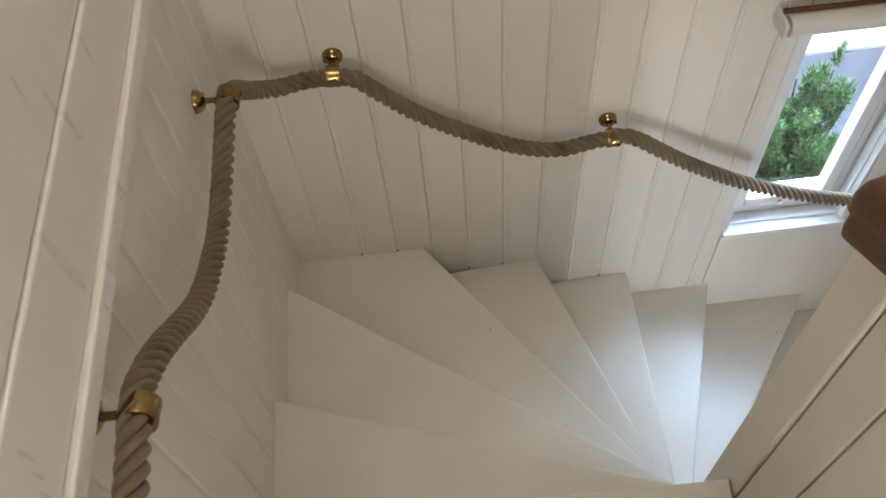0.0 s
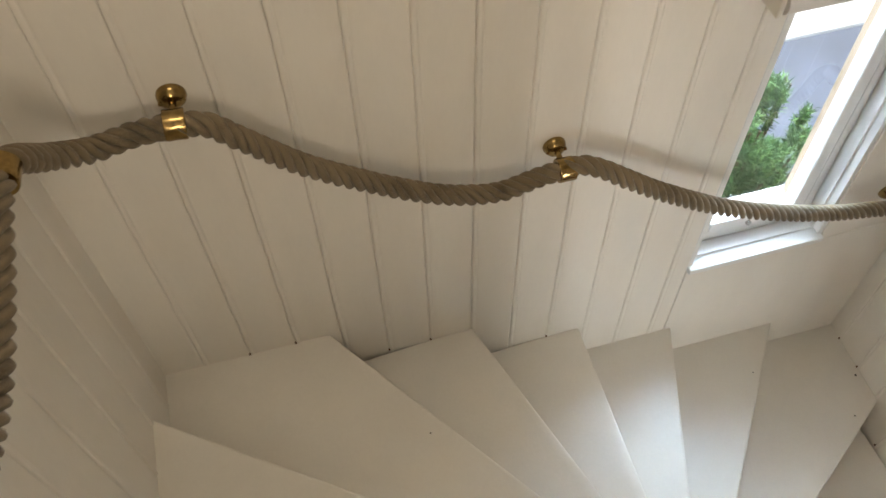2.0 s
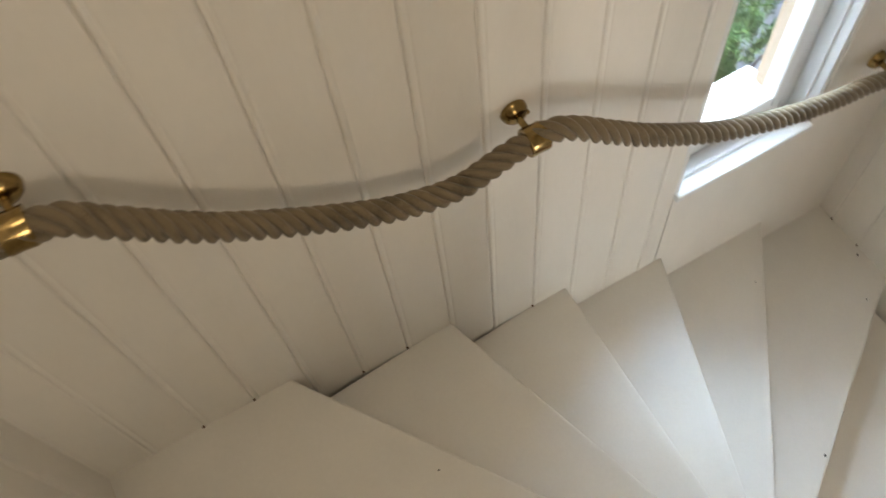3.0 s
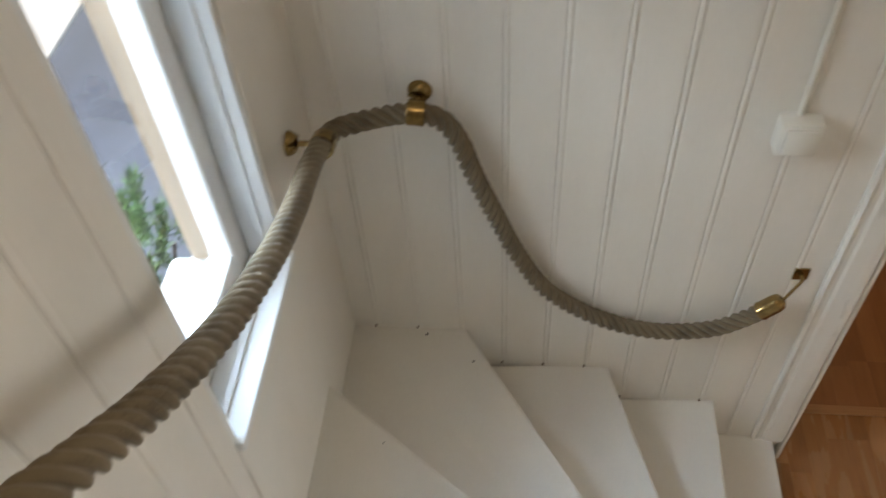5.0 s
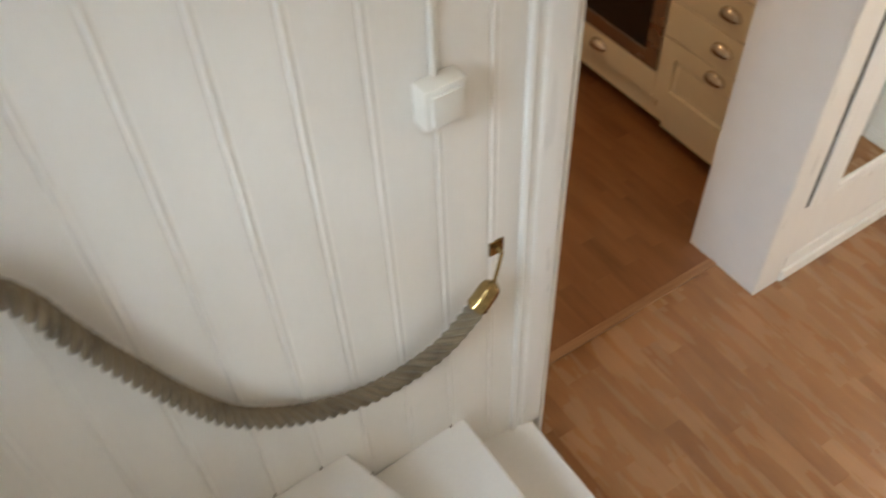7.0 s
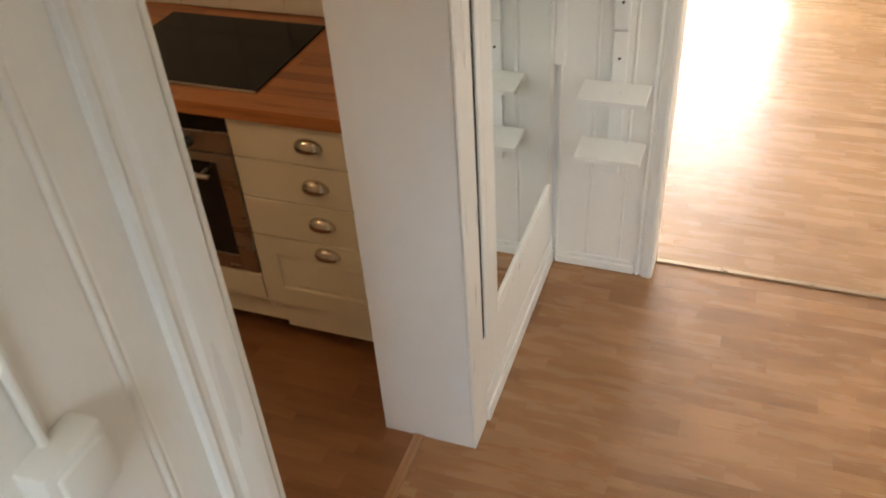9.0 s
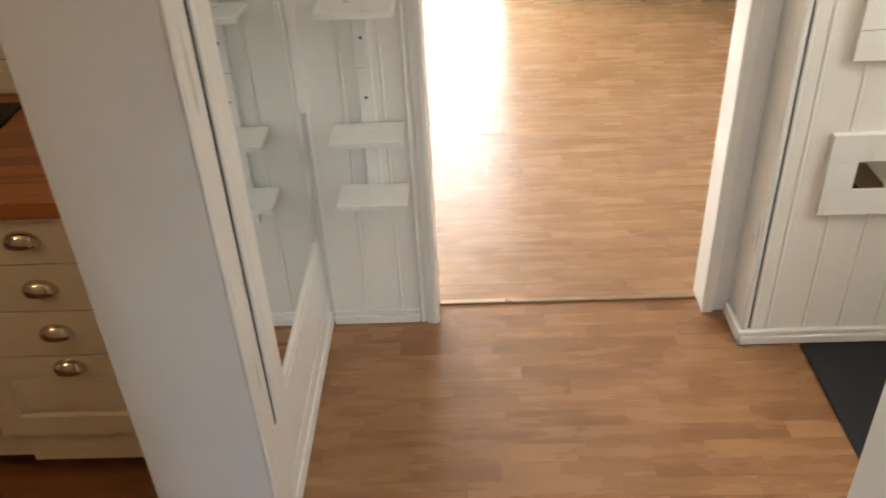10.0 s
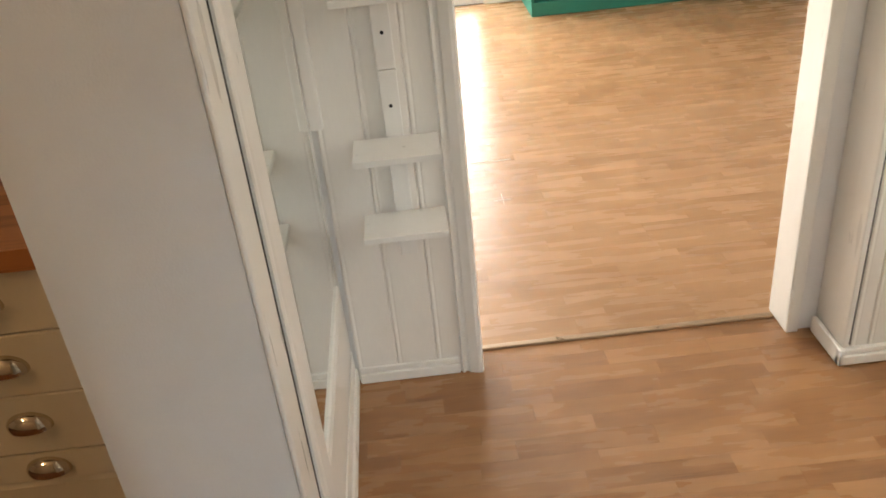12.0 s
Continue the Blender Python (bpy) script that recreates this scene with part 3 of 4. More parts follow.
def rope_bracket(base, normal, along):
    """A round wall plate, a stem and a ring that holds the rope; at the foot of the wall plate."""
    n, a = Vector(normal), Vector(along).normalized()
    o = thing("rope_bracket", "polished brass rope bracket screwed to the boards", "bracket", "brackets of the rope handrail", base)
    turn = n.to_track_quat("Z", "Y").to_matrix().to_4x4()
    bm = lathe([(0.0, -0.003), (0.0245, -0.003), (0.025, 0.002), (0.0232, 0.009), (0.0185, 0.016), (0.011, 0.0205), (0.0, 0.022)])
    bmesh.ops.transform(bm, matrix=turn, verts=bm.verts)
    part("wall_plate", bm, BRASS, o, smooth=True)
    bm = bmesh.new()
    cyl(bm, n * 0.012, n * 0.052, 0.0062)
    part("stem", bm, BRASS, o, smooth=True)
    bm = lathe([(0.0225, -0.017), (0.0250, -0.017), (0.0256, -0.014), (0.0248, 0.0), (0.0256, 0.014), (0.0250, 0.017), (0.0225, 0.017)])
    bmesh.ops.transform(bm, matrix=Matrix.Translation(n * 0.068) @ a.to_track_quat("Z", "Y").to_matrix().to_4x4(), verts=bm.verts)
    part("ring", bm, BRASS, o, smooth=True)
    for s in (-1, 1):
        bm = bmesh.new()
        side = n.cross(Vector((0, 0, 1)))
        c = side * 0.0185 * s
        cyl(bm, c + n * 0.010, c + n * 0.0175, 0.0042, seg=10)
        part("screw", bm, BRASS, o)


rope_bracket((W, -1.055, 2.733), (1, 0, 0), (0, 1, -0.25))
rope_bracket((W, -0.262, 2.442), (1, 0, 0), (0.1, 1, -0.05))
rope_bracket((-1.844, 0, 2.274), (0, -1, 0), (1, 0, -0.1))
rope_bracket((-1.154, 0, 1.932), (0, -1, 0), (1, 0, -0.02))
rope_bracket((-0.15, 0, 1.428), (0, -1, 0), (1, 0, -0.3))
rope_bracket((0, -0.237, 1.438), (-1, 0, 0), (0, -1, -0.1))


def build_hook():
    h = thing("wall_hook", "square brass wall plate with a swivel hook for the rope end", "hook", at=(0, -1.10, 0.908))
    part("wall_plate", boxes((-0.004, 0.002, -0.017, 0.017, -0.02, 0.02), bevel=0.0015), BRASS, h)
    bm = bmesh.new()
    e = rope_end - Vector((0, -1.10, 0.908))
    cyl(bm, (-0.003, 0, 0.0), (-0.02, 0, -0.004), 0.005, seg=12)
    cyl(bm, (-0.02, 0, -0.004), tuple(e), 0.0038, seg=12)
    part("swivel", bm, BRASS, h, smooth=True)


build_hook()


def build_switch():
    s = thing("light_switch", "white surface-mounted rocker light switch", "light switch", at=(0, -0.972, 1.358))
    part("housing", boxes((-0.040, 0.001, -0.041, 0.041, -0.041, 0.041), bevel=0.007), SWITCH_M, s, smooth=True)
    part("rocker", boxes((-0.047, -0.036, -0.029, 0.029, -0.03, 0.03), bevel=0.003), SWITCH_M, s, smooth=True)
    bm = bmesh.new()
    cyl(bm, (-0.007, 0.002, 0.035), (-0.007, 0.002, 2.2), 0.0062, seg=14)
    part("conduit", bm, SWITCH_M, s, smooth=True)


build_switch()


# ---- door trims ----
def casing(name, x, y, along, z0, z1, width=0.085, proud=0.018, label="white painted moulded door casing"):
    """An upright moulded casing. along: 'x' faces north, 'w' faces west."""
    w = width
    prof = [(0, 0), (0, proud * 0.55), (w * 0.08, proud * 0.8), (w * 0.2, proud * 0.55), (w * 0.3, proud * 0.55), (w * 0.38, proud * 0.8), (w * 0.75, proud), (w * 0.92, proud), (w, proud * 0.7), (w, 0)]
    ob = struct(name, extrude(prof, z1 - z0), TRIM, label, category="trim")
    ob.matrix_world = pose(x, y, z0, 0, 0, {"x": 180, "w": -90}[along])
    return ob


casing("trim_stair_foot", 0.002, -1.157, "w", 0.118, 2.4, 0.094, 0.02)
struct("trim_wall_end", boxes((-0.012, TH + 0.01, -1.267, -1.254, 0.0, 2.1), bevel=0.004), TRIM, "white painted end board of the stair wall", category="trim")

# ---- partition between hall and kitchen ----
def build_partition_trims():
    struct("trim_partition_corner", boxes((-0.006, 0.003, -2.233, -2.127, 0.0, 2.3), bevel=0.0042), TRIM, "white rounded corner strip on the partition", category="trim")
    # black strip paints the shade between corner strip and mirror frame
    struct("trim_partition_shade", boxes((-0.0045, 0.003, -2.2480, -2.2335, 0.345, 2.3)), DARKGAP, "near-flush black strip painted as the shaded gap beside the mirror frame", category="trim")
    struct("panel_partition", boxes((-0.004, 0.003, -3.058, -2.2335, 0.0, 0.344), (-0.002, 0.003, -3.058, -2.2485, 0.345, 2.3)), TRIM, "white painted panel behind the mirror", category="wall")
    struct("baseboard_partition", boxes((-0.016, -0.0045, -3.045, -2.2395, 0.003, 0.055), (-0.009, -0.0045, -3.045, -2.2395, 0.056, 0.118), bevel=0.003), TRIM, "white stepped baseboard under the mirror", category="baseboard")
    struct("trim_corner_strip", boxes((-0.036, -0.0025, -3.058, -3.03, 0.79, 2.3), bevel=0.006), TRIM, "short white cable duct in the corner", category="trim")


build_partition_trims()


def build_mirror():
    m = thing("wall_mirror", "tall wall mirror in a white moulded wooden frame", "mirror", at=(-0.0025, -2.249, 0.337))
    y0, y1, z0, z1 = -0.768, 0.0, 0.0, 1.6
    w, w2, lip = 0.105, 0.050, 0.0125
    # moulding across a bar, from its outer to its inner edge
    shape = [(0.0, 0.0), (0.0, 0.007), (0.07, 0.0095), (0.16, 0.0095), (0.22, 0.006), (0.30, 0.006), (0.38, 0.0095), (0.62, 0.0115), (0.82, lip), (0.93, lip), (1.0, 0.010), (1.0, 0.0)]

    def bar(width, length, turn):
        bm = extrude([(u * width, d) for u, d in shape], length)
        bmesh.ops.transform(bm, matrix=turn, verts=bm.verts)
        return bm
    part("frame_side", bar(w, z1, pose(0, y1, z0, 0, 0, -90)), TRIM, m)
    part("frame_side", bar(w2, z1, pose(0, y0, z1, 180, 0, -90)), TRIM, m)
    span = y1 - w - 0.001 - (y0 + w2 + 0.001)
    rail = pose(0, y0 + w2 + 0.001, z0, 0, 0, 0) @ Matrix(((0, 1, 0, 0), (0, 0, 1, 0), (1, 0, 0, 0), (0, 0, 0, 1)))
    part("frame_rail", bar(w2, span, rail), TRIM, m)
    top = pose(0, y1 - w - 0.001, z1, 0, 0, 0) @ Matrix(((0, 1, 0, 0), (0, 0, -1, 0), (-1, 0, 0, 0), (0, 0, 0, 1)))
    part("frame_rail", bar(w2, span, top), TRIM, m)
    part("mirror_glass", boxes((-0.005, -0.001, y0 + w2 - 0.003, y1 - w + 0.003, z0 + w2 - 0.003, z1 - w2 + 0.003)), MIRROR, m, "clear silver mirror glass")


build_mirror()

# ---- south wall of the hall ----
bead_boards(hs, -0.322, -0.008, -0.245, 180, -3.048, 0.0, 2.36)
casing("trim_door_east", -0.313, -3.060, "x", 0.0, 2.12, 0.063, 0.030)
struct("door_lining_east", boxes((-0.376, -0.3205, -3.16, -3.0605, 0.0, 2.08)), TRIM, "white door lining", category="trim")
struct("door_lining_west", boxes((-1.30, -1.262, -3.17, -3.045, 0.0, 2.08), bevel=0.005), TRIM, "white door lining", category="trim")
struct("baseboard_shelf_wall", boxes((-0.309, -0.021, -3.047, -3.034, 0.003, 0.035), (-0.309, -0.021, -3.047, -3.039, 0.036, 0.055), bevel=0.003), TRIM, "white moulded baseboard", category="baseboard")
struct("threshold", boxes((-1.261, -0.377, -3.146, -3.126, -0.004, 0.009), bevel=0.004), STRIPM, "narrow metal threshold strip in the doorway", category="threshold")
bead_boards(hp, W, -1.3735, -1.42, 180, -2.897, 0.0, 2.36)
struct("trim_corner_gap", boxes((-1.3732, -1.3660, -2.908, -2.8985, 0.052, 2.36)), DARKGAP, "dark open joint beside the corner board", category="trim")
struct("trim_corner", boxes((-1.3655, -1.352, -3.058, -2.960, 0.0, 2.36), (-1.3655, -1.348, -2.959, -2.889, 0.0, 2.36), bevel=0.004), TRIM, "white painted corner board", category="trim")
struct("baseboard_corner", boxes((-1.347, -1.333, -3.044, -2.872, 0.003, 0.055), (W, -1.333, -2.896, -2.872, 0.003, 0.034), (W, -1.333, -2.896, -2.878, 0.035, 0.052), bevel=0.004), TRIM, "white moulded baseboard round the corner", category="baseboard")


def build_wall_shelf():
    s = thing("wall_shelf", "white painted wall shelf with small boards on one upright", "shelf", at=(-0.205, -3.048, 0.0))
    part("upright", boxes((-0.022, 0.022, 0.0, 0.018, 0.42, 0.9215), (-0.022, 0.022, 0.0, 0.018, 0.9245, 1.75), bevel=0.002), TRIM, s)
    for z in (0.553, 0.757, 1.125, 1.45):
        part("shelf_board", boxes((-0.104, 0.102, 0.019, 0.150, z - 0.017, z), bevel=0.002), TRIM, s)
    for z in (0.835, 1.012):
        bm = bmesh.new()
        cyl(bm, (0, 0.016, z), (0, 0.0205, z), 0.0045, seg=12)
        part("screw", bm, DARKGAP, s, "dark screw head")


build_wall_shelf()


def build_picture(z, name="wall_ornament"):
    p = thing(name, "white square wooden frame with a tiny mirror in its middle", "frame", "square frames on the panelled wall", (-1.618, -2.897, z))
    a, b = 0.128, 0.045
    part("frame", boxes((-a, a, 0.0, 0.022, b, a), (-a, a, 0.0, 0.022, -a, -b), (-a, -b - 0.0005, 0.0, 0.022, -b + 0.0005, b - 0.0005), (b + 0.0005, a, 0.0, 0.022, -b + 0.0005, b - 0.0005), bevel=0.002), TRIM, p)
    part("mirror_glass", boxes((-b, b, 0.001, 0.017, -b, b)), MIRROR, p, "small square mirror")


build_picture(0.612)
build_picture(1.08)


def build_mat():
    m = thing("door_mat", "black ribbed door mat lying on the laminate", "mat", at=(-1.84, -2.35, 0.0))
    part("mat", boxes((-0.25, 0.308, -0.518, 0.45, 0.001, 0.010), bevel=0.003), MATBLACK, m)


build_mat()


# made-up door, glazed high so the fill lamp falls from above
def added_hall_door():
    d = tagged(new("door_1"), "white glazed door, unseen, added to let the west fill into the hall", "door", kind="structure")
    x = W - 0.15
    part("stile", boxes((x, x + 0.05, -1.82, -1.705, 0.0, 2.095), (x, x + 0.05, -2.695, -2.58, 0.0, 2.095), (x, x + 0.05, -2.579, -1.821, 0.0, 1.10), (x, x + 0.05, -2.579, -1.821, 1.95, 2.095), bevel=0.003), TRIM, d)
    p = part("pane", boxes((x + 0.02, x + 0.026, -2.58, -1.82, 1.10, 1.95)), GLASS, d)
    p.visible_shadow = False


added_hall_door()

# ---- kitchen ----
def cup_handle(parent, x, y, z, wide=0.044):
    bm = bmesh.new()
    bmesh.ops.create_uvsphere(bm, u_segments=24, v_segments=14, radius=1.0)
    bmesh.ops.delete(bm, geom=[v for v in bm.verts if v.co.z < -0.30 or v.co.y < -0.02], context="VERTS")
    bmesh.ops.transform(bm, matrix=pose(x, y, z - 0.012) @ Matrix.Diagonal((wide, 0.026, 0.03, 1)), verts=bm.verts)
    part("cup_handle", bm, POLISHED, parent, "shiny steel cup handle", smooth=True)


YF = -2.393


def panel_front(x0, x1, z0, z1, y, edge):
    """A cabinet front with a sunk and fielded panel, in one piece."""
    bm = boxes((x0, x1, y, y + 0.018, z0, z1))
    f = max(bm.faces, key=lambda q: q.calc_center_median().y)
    bmesh.ops.inset_region(bm, faces=[f], thickness=edge, depth=0.0)
    bmesh.ops.inset_region(bm, faces=[f], thickness=0.004, depth=-0.009)
    bmesh.ops.inset_region(bm, faces=[f], thickness=0.010, depth=0.0)
    bmesh.ops.inset_region(bm, faces=[f], thickness=0.014, depth=0.005)
    return bm


def build_drawer_unit():
    c = thing("drawer_cabinet", "cream kitchen base cabinet with four drawers and cup handles", "cabinet", at=(0, 0, 0))
    x0, x1 = 0.285, 0.780
    part("body", boxes((x0 + 0.001, x1 - 0.001, -2.96, YF - 0.002, 0.19, 0.872)), CREAM, c)
    part("plinth", boxes((x0, x1 - 0.05, -2.46, YF + 0.002, 0.075, 0.182)), CREAM, c)
    edges = (0.872, 0.739, 0.602, 0.462, 0.186)
    for i, (hi, lo) in enumerate(zip(edges, edges[1:])):
        if i < 3:
            bm = boxes((x0 + 0.002, x1 - 0.002, YF, YF + 0.018, lo + 0.0015, hi - 0.0015), bevel=0.003)
        else:
            bm = panel_front(x0 + 0.002, x1 - 0.002, lo, hi - 0.0015, YF, 0.095)
        dr = part("drawer_front", bm, CREAM, c)
        cup_handle(dr, 0.527, YF + 0.018, (0.815, 0.679, 0.546, 0.433)[i])


def build_oven_unit():
    c = thing("oven_cabinet", "cream oven cabinet with a low drawer under the oven", "cabinet")
    x0, x1 = 0.782, 1.38
    part("body", boxes((x0, x1, -2.96, -2.46, 0.10, 0.13), (x0, x0 + 0.002, -2.96, -2.40, 0.13, 0.872), (x1 - 0.002, x1, -2.96, -2.40, 0.13, 0.872)), CREAM, c)
    dr = part("drawer_front", boxes((x0 + 0.002, x1 - 0.002, YF, YF + 0.018, 0.186, 0.292), bevel=0.003), CREAM, c)
    cup_handle(dr, 1.09, YF + 0.018, 0.250)
    part("plinth", boxes((x0 - 0.05, x1, -2.49, YF - 0.012, 0.08, 0.184)), CREAM, c)
    o = thing("oven", "built-in stainless steel oven with a black glass door", "oven")
    a, b = x0 + 0.004, x1 - 0.004
    part("body", boxes((a, b, -2.95, -2.405, 0.297, 0.868)), DARKGAP, o)
    d = part("door", boxes((a, a + 0.06, YF - 0.005, YF + 0.02, 0.297, 0.735), (b - 0.06, b, YF - 0.005, YF + 0.02, 0.297, 0.735), (a + 0.06, b - 0.06, YF - 0.005, YF + 0.02, 0.297, 0.36), (a + 0.06, b - 0.06, YF - 0.005, YF + 0.02, 0.705, 0.735), bevel=0.002), STEEL, o)
    part("window", boxes((a + 0.058, b - 0.058, YF, YF + 0.017, 0.358, 0.707)), BLACKGLASS, d, "black glass oven window")
    bm = bmesh.new()
    cyl(bm, (a + 0.07, YF + 0.055, 0.675), (b - 0.07, YF + 0.055, 0.675), 0.008)
    for x in (a + 0.1, b - 0.1):
        cyl(bm, (x, YF + 0.015, 0.675), (x, YF + 0.055, 0.675), 0.006)
    part("handle", bm, STEEL, d, smooth=True)
    part("control_panel", boxes((a, b, YF - 0.005, YF + 0.018, 0.74, 0.81), bevel=0.002), STEEL, o)
    part("vent_strip", boxes((a, b, YF - 0.005, YF + 0.012, 0.813, 0.868)), BLACKGLASS, o)
    for x in (0.92, 1.02, 1.2, 1.3):
        bm = bmesh.new()
        cyl(bm, (x, YF + 0.018, 0.768), (x, YF + 0.04, 0.768), 0.016, 0.014)
        part("knob", bm, DARKGAP, o, smooth=True)


def build_far_unit():
    c = thing("base_cabinet", "cream kitchen base cabinet with a plain door", "cabinet")
    x0, x1 = 1.382, 2.4
    part("body", boxes((x0, x1, -2.96, YF - 0.002, 0.10, 0.872)), CREAM, c)
    part("plinth", boxes((x0, x1, -2.50, -2.46, 0.0, 0.099)), CREAM, c)
    for a, b in ((1.384, 1.9), (1.904, 2.398)):
        part("door", panel_front(a, b, 0.186, 0.870, YF - 0.0005, 0.07), CREAM, c)


build_drawer_unit()
build_oven_unit()
build_far_unit()


def build_worktop():
    w = thing("worktop", "oiled reddish butcher-block worktop above the cabinets", "worktop")
    zt = 0.915
    y = -2.355
    n = 0
    while y > -2.955:
        y2 = max(y - 0.045, -2.96)
        x = TH + 0.002
        k = 0
        while x < 2.4:
            l = 0.35 + 0.35 * random.random()
            x2 = min(x + l, 2.4)
            part("stave", boxes((x, x2 - 0.0004, y2 + 0.0003, y, 0.874, zt)), WORKTOP_M, w)
            x = x2
            k += 1
        y = y2
        n += 1
    h = thing("induction_hob", "flat black glass hob set on the worktop", "hob", at=(0.985, -2.665, zt))
    part("glass_plate", boxes((-0.285, 0.285, -0.225, 0.225, 0.0005, 0.006), bevel=0.002), HOB, h)
    part("front_trim", boxes((-0.285, 0.285, 0.2255, 0.232, 0.0005, 0.0075), bevel=0.0015), STEEL, h, "thin bright steel front trim")


build_worktop()


def build_tiles():
    g = struct("tile_backsplash", boxes((TH, 2.4, -2.969, -2.962, 0.915, 1.5)), GROUT, "white glazed wall tiles behind the worktop", category="tiles")
    me = to_mesh("tile", boxes((0, 0.197, 0, 0.007, 0, 0.097), bevel=0.002), TILE)
    for r in range(6):
        for c in range(10):
            piece("tile", me, g, pose(TH + 0.002 + c * 0.2, -2.963, 0.918 + r * 0.1))


build_tiles()

# ---- living room ----
def build_green_unit():
    c = thing("green_sideboard", "teal green painted low open sideboard against the far wall", "sideboard", at=(-1.95, -6.53, 0))
    a, d, hh = 0.86, 0.42, 0.75
    part("base", boxes((-a, a, -d, 0.0, 0.0, 0.09), bevel=0.004), TEAL, c)
    part("top", boxes((-a - 0.01, a + 0.01, -d, 0.012, hh, hh + 0.03), bevel=0.004), TEAL, c)
    part("back", boxes((-a, a, -d, -d + 0.012, 0.09, hh)), TEAL, c)
    for x in (-a, -0.29, 0.27, a - 0.02):
        part("divider", boxes((x, x + 0.02, -d + 0.013, 0.0, 0.09, hh), bevel=0.002), TEAL, c)


build_green_unit()


def garden_door():
    d = tagged(new("door_2"), "white glazed garden door, shut", "door", kind="structure")
    part("frame", boxes((-0.83, -0.78, -7.06, -7.0, 0.0, 2.15), (0.0, 0.05, -7.06, -7.0, 0.0, 2.15), (-0.779, -0.001, -7.06, -7.0, 0.0, 0.09), (-0.779, -0.001, -7.06, -7.0, 2.06, 2.15), bevel=0.004), WINPAINT, d)
    p = part("pane", boxes((-0.78, 0.0, -7.035, -7.03, 0.09, 2.06)), GLASS, d)
    p.visible_shadow = False


garden_door()
struct("baseboard_living_room", boxes((-3.6, -0.835, -6.979, -6.96, 0.0, 0.08), bevel=0.004), TRIM, "white baseboard in the living room", category="baseboard")


# ---- garden ----
def build_bush(at, height, spread, seed):
    rnd = random.Random(seed)
    b = thing("conifer_bush", "bright green conifer bush in the sun outside the window", "bush", at=at)
    bm = bmesh.new()
    tips = []
    cyl(bm, (0, 0, 0), (0, 0, height * 0.55), 0.04, 0.02, 8)
    for i in range(58):
        a, t = rnd.uniform(0, 6.28), rnd.uniform(0.15, 1.0)
        r = spread * (0.30 + 0.70 * (1 - t * 0.5)) * rnd.uniform(0.35, 1.0)
        p = Vector((math.cos(a) * r, math.sin(a) * r, height * (0.45 + 0.52 * t) - 0.3 * r))
        q = Vector((0, 0, height * 0.3 * t))
        cyl(bm, q, p, 0.012, 0.004, 6)
        for j in range(9):
            tips.append(q.lerp(p, rnd.uniform(0.35, 1.0)) + Vector((rnd.gauss(0, 0.028), rnd.gauss(0, 0.028), rnd.uniform(0.0, 0.07))))
    part("trunk", bm, BARK, b)
    verts, faces = [], []
    for c in tips:
        up = Vector((c.x * 0.5, c.y * 0.5, rnd.uniform(0.5, 0.9))).normalized()
        for j in range(150):
            f = rnd.random()
            base = c + up * (f * 0.10) + Vector((rnd.gauss(0, 0.008), rnd.gauss(0, 0.008), rnd.gauss(0, 0.008)))
            d = (Vector((rnd.gauss(0, 1), rnd.gauss(0, 1), rnd.gauss(0.3, 0.8))).normalized() * (1.0 - 0.4 * f) + up * 0.55).normalized()
            s = d.cross(Vector((rnd.gauss(0, 1), rnd.gauss(0, 1), 1))).normalized() * 0.0027
            l = rnd.uniform(0.020, 0.036)
            o = len(verts)
            verts += [tuple(base - s), tuple(base + s), tuple(base + d * l + s * 0.3), tuple(base + d * l - s * 0.3)]
            faces.append((o, o + 1, o + 2, o + 3))
    me = bpy.data.meshes.new("crown")
    me.from_pydata(verts, [], faces)
    me.materials.append(NEEDLE)
    ob = new("crown", me)
    ob.parent = b


build_bush((-0.08, 0.66, -0.4), 1.61, 0.37, 3)

# ---- laminate strips, one by one in the hall and the kitchen ----
_strip = {}


def strips(parent, x0, x1, y0, y1, material, seed):
    rnd = random.Random(seed)
    y, row = y0, 0
    while y < y1 - 0.005:
        y2 = min(y + 0.0655, y1)
        x = x0 - rnd.uniform(0, 0.3)
        while x < x1:
            l = rnd.choice((0.30, 0.36, 0.42))
            a, b = max(x, x0), min(x + l, x1)
            if b - a > 0.01:
                key = (round(b - a, 3), round(y2 - y, 4), material.name)
                if key not in _strip:
                    bm = bmesh.new()
                    box(bm, 0, key[0] - 0.0002, 0, key[1] - 0.0002, -0.0095, 0.0)
                    _strip[key] = to_mesh("strip", bm, material)
                piece("strip", _strip[key], parent, pose(a, y, 0))
            x += l
        y, row = y2, row + 1


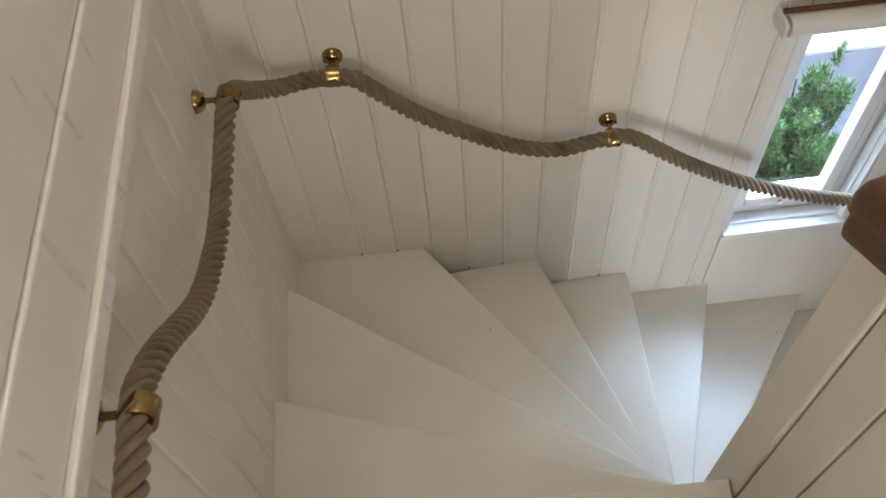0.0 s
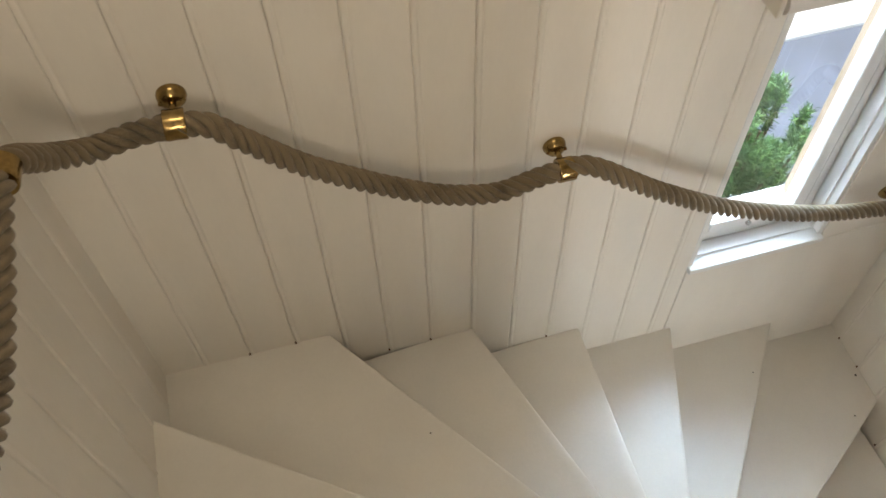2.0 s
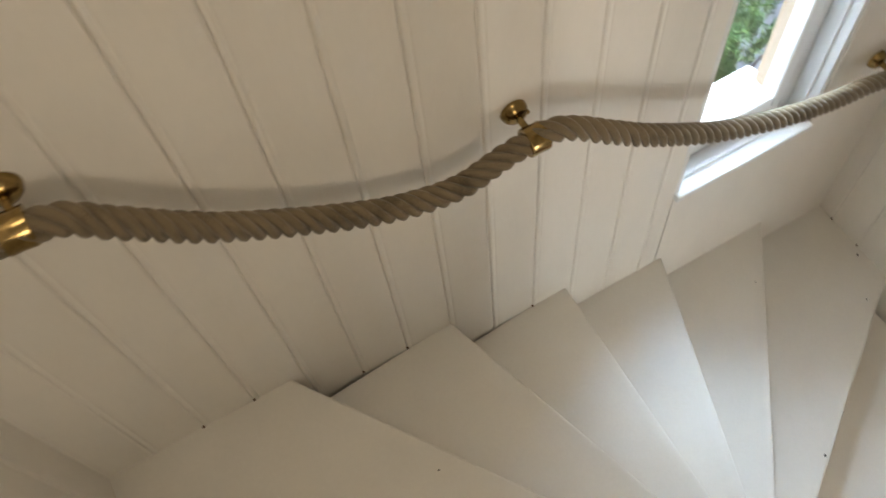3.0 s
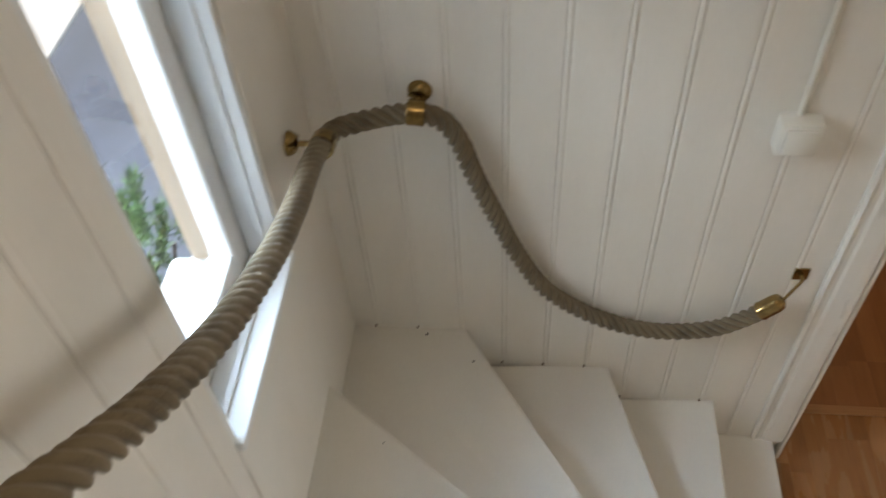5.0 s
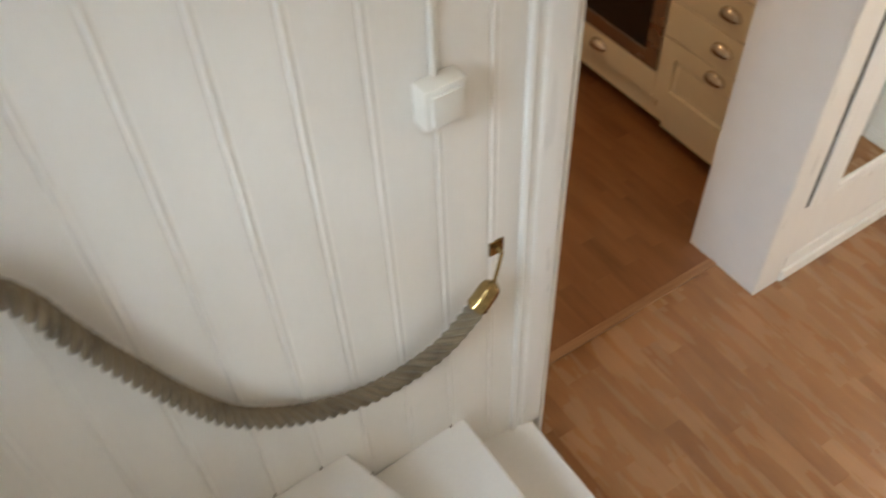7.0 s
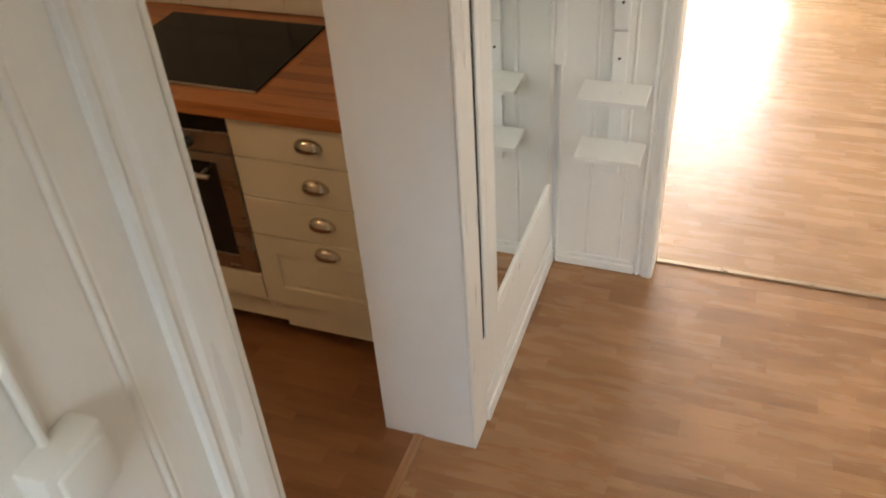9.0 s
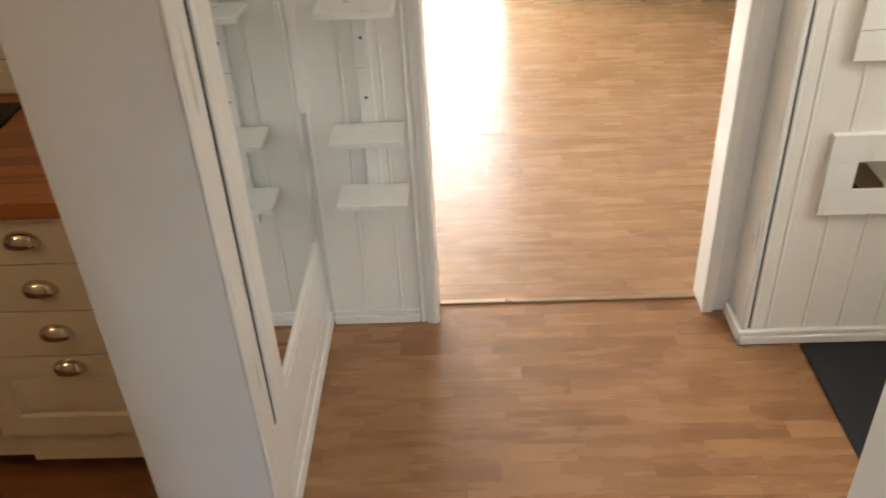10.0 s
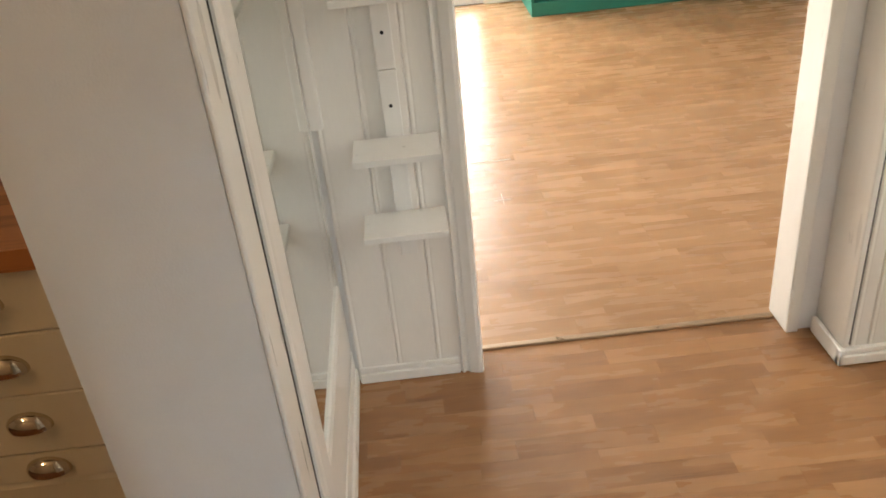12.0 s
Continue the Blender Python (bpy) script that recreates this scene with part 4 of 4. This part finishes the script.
def joined_strips(x0, x1, y0, y1, seed):
    rnd = random.Random(seed)
    verts, faces = [], []
    y = y0
    while y < y1 - 0.005:
        y2 = min(y + 0.0655, y1)
        x = x0 - rnd.uniform(0, 0.3)
        while x < x1:
            l = rnd.choice((0.30, 0.36, 0.42))
            a, b = max(x, x0), min(x + l, x1)
            if b - a > 0.01:
                o = len(verts)
                for z in (-0.0095, 0.0):
                    verts += [(a, y, z), (b - 0.0002, y, z), (b - 0.0002, y2 - 0.0002, z), (a, y2 - 0.0002, z)]
                faces += [(o + 4, o + 5, o + 6, o + 7), (o, o + 1, o + 5, o + 4), (o + 1, o + 2, o + 6, o + 5), (o + 2, o + 3, o + 7, o + 6), (o + 3, o, o + 4, o + 7)]
            x += l
        y = y2
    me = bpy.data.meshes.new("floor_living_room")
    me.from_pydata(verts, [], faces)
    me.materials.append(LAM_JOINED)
    return tagged(new("floor_living_room", me), "oak strip laminate floor in the living room, paler than in the hall", "floor", kind="structure")


hall_floor = tagged(new("floor_hall"), "warm oak strip laminate floor in the hall", "floor", kind="structure")
strips(hall_floor, W, 0.160, -3.13, -1.225, LAM, 5)
kitchen_floor = tagged(new("floor_kitchen"), "strip laminate floor in the kitchen, its shade painted in as darker reddish brown", "floor", kind="structure")
strips(kitchen_floor, 0.184, 1.9, -2.60, -0.3, LAM_SHADED, 6)
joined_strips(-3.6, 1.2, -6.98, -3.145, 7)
struct("floor_strip", boxes((0.156, 0.188, -2.13, -1.268, -0.004, 0.007), bevel=0.003), STRIPWOOD, "wooden joint strip between hall and kitchen floors", category="threshold")


# ---- pale scratches in the living room floor, chips in the tread paint ----
SCRATCH = plain("pale_scratch", (0.72, 0.66, 0.56), 0.5, bumps=0)
_scr = tagged(new("floor_scratch"), "pale scratches worn into the laminate floor", "scratch", kind="structure")
for a, b, c, d in ((-0.655, -0.465, -4.441, -4.436), (-0.605, -0.535, -4.073, -4.069), (-0.572, -0.569, -4.13, -4.03), (-0.66, -0.60, -5.345, -5.34), (-0.60, -0.57, -4.62, -4.613)):
    part("scratch", boxes((a, b, c, d, 0.0003, 0.0010)), SCRATCH, _scr)
_chip = tagged(new("paint_chip"), "dark chips in the white tread paint", "chip", kind="structure")
for x, y, k, r in ((-0.524, -0.636, 4, 0.004), (-0.02, -0.20, 4, 0.004), (-0.10, -0.33, 4, 0.003), (-0.42, -0.15, 5, 0.002), (-0.30, -1.10, 1, 0.004), (-1.52, -0.32, 9, 0.002)):
    bm = bmesh.new()
    cyl(bm, (x, y, level(k) - 0.001), (x, y, level(k) + 0.0005), r, seg=7)
    part("chip", bm, DARKGAP, _chip)
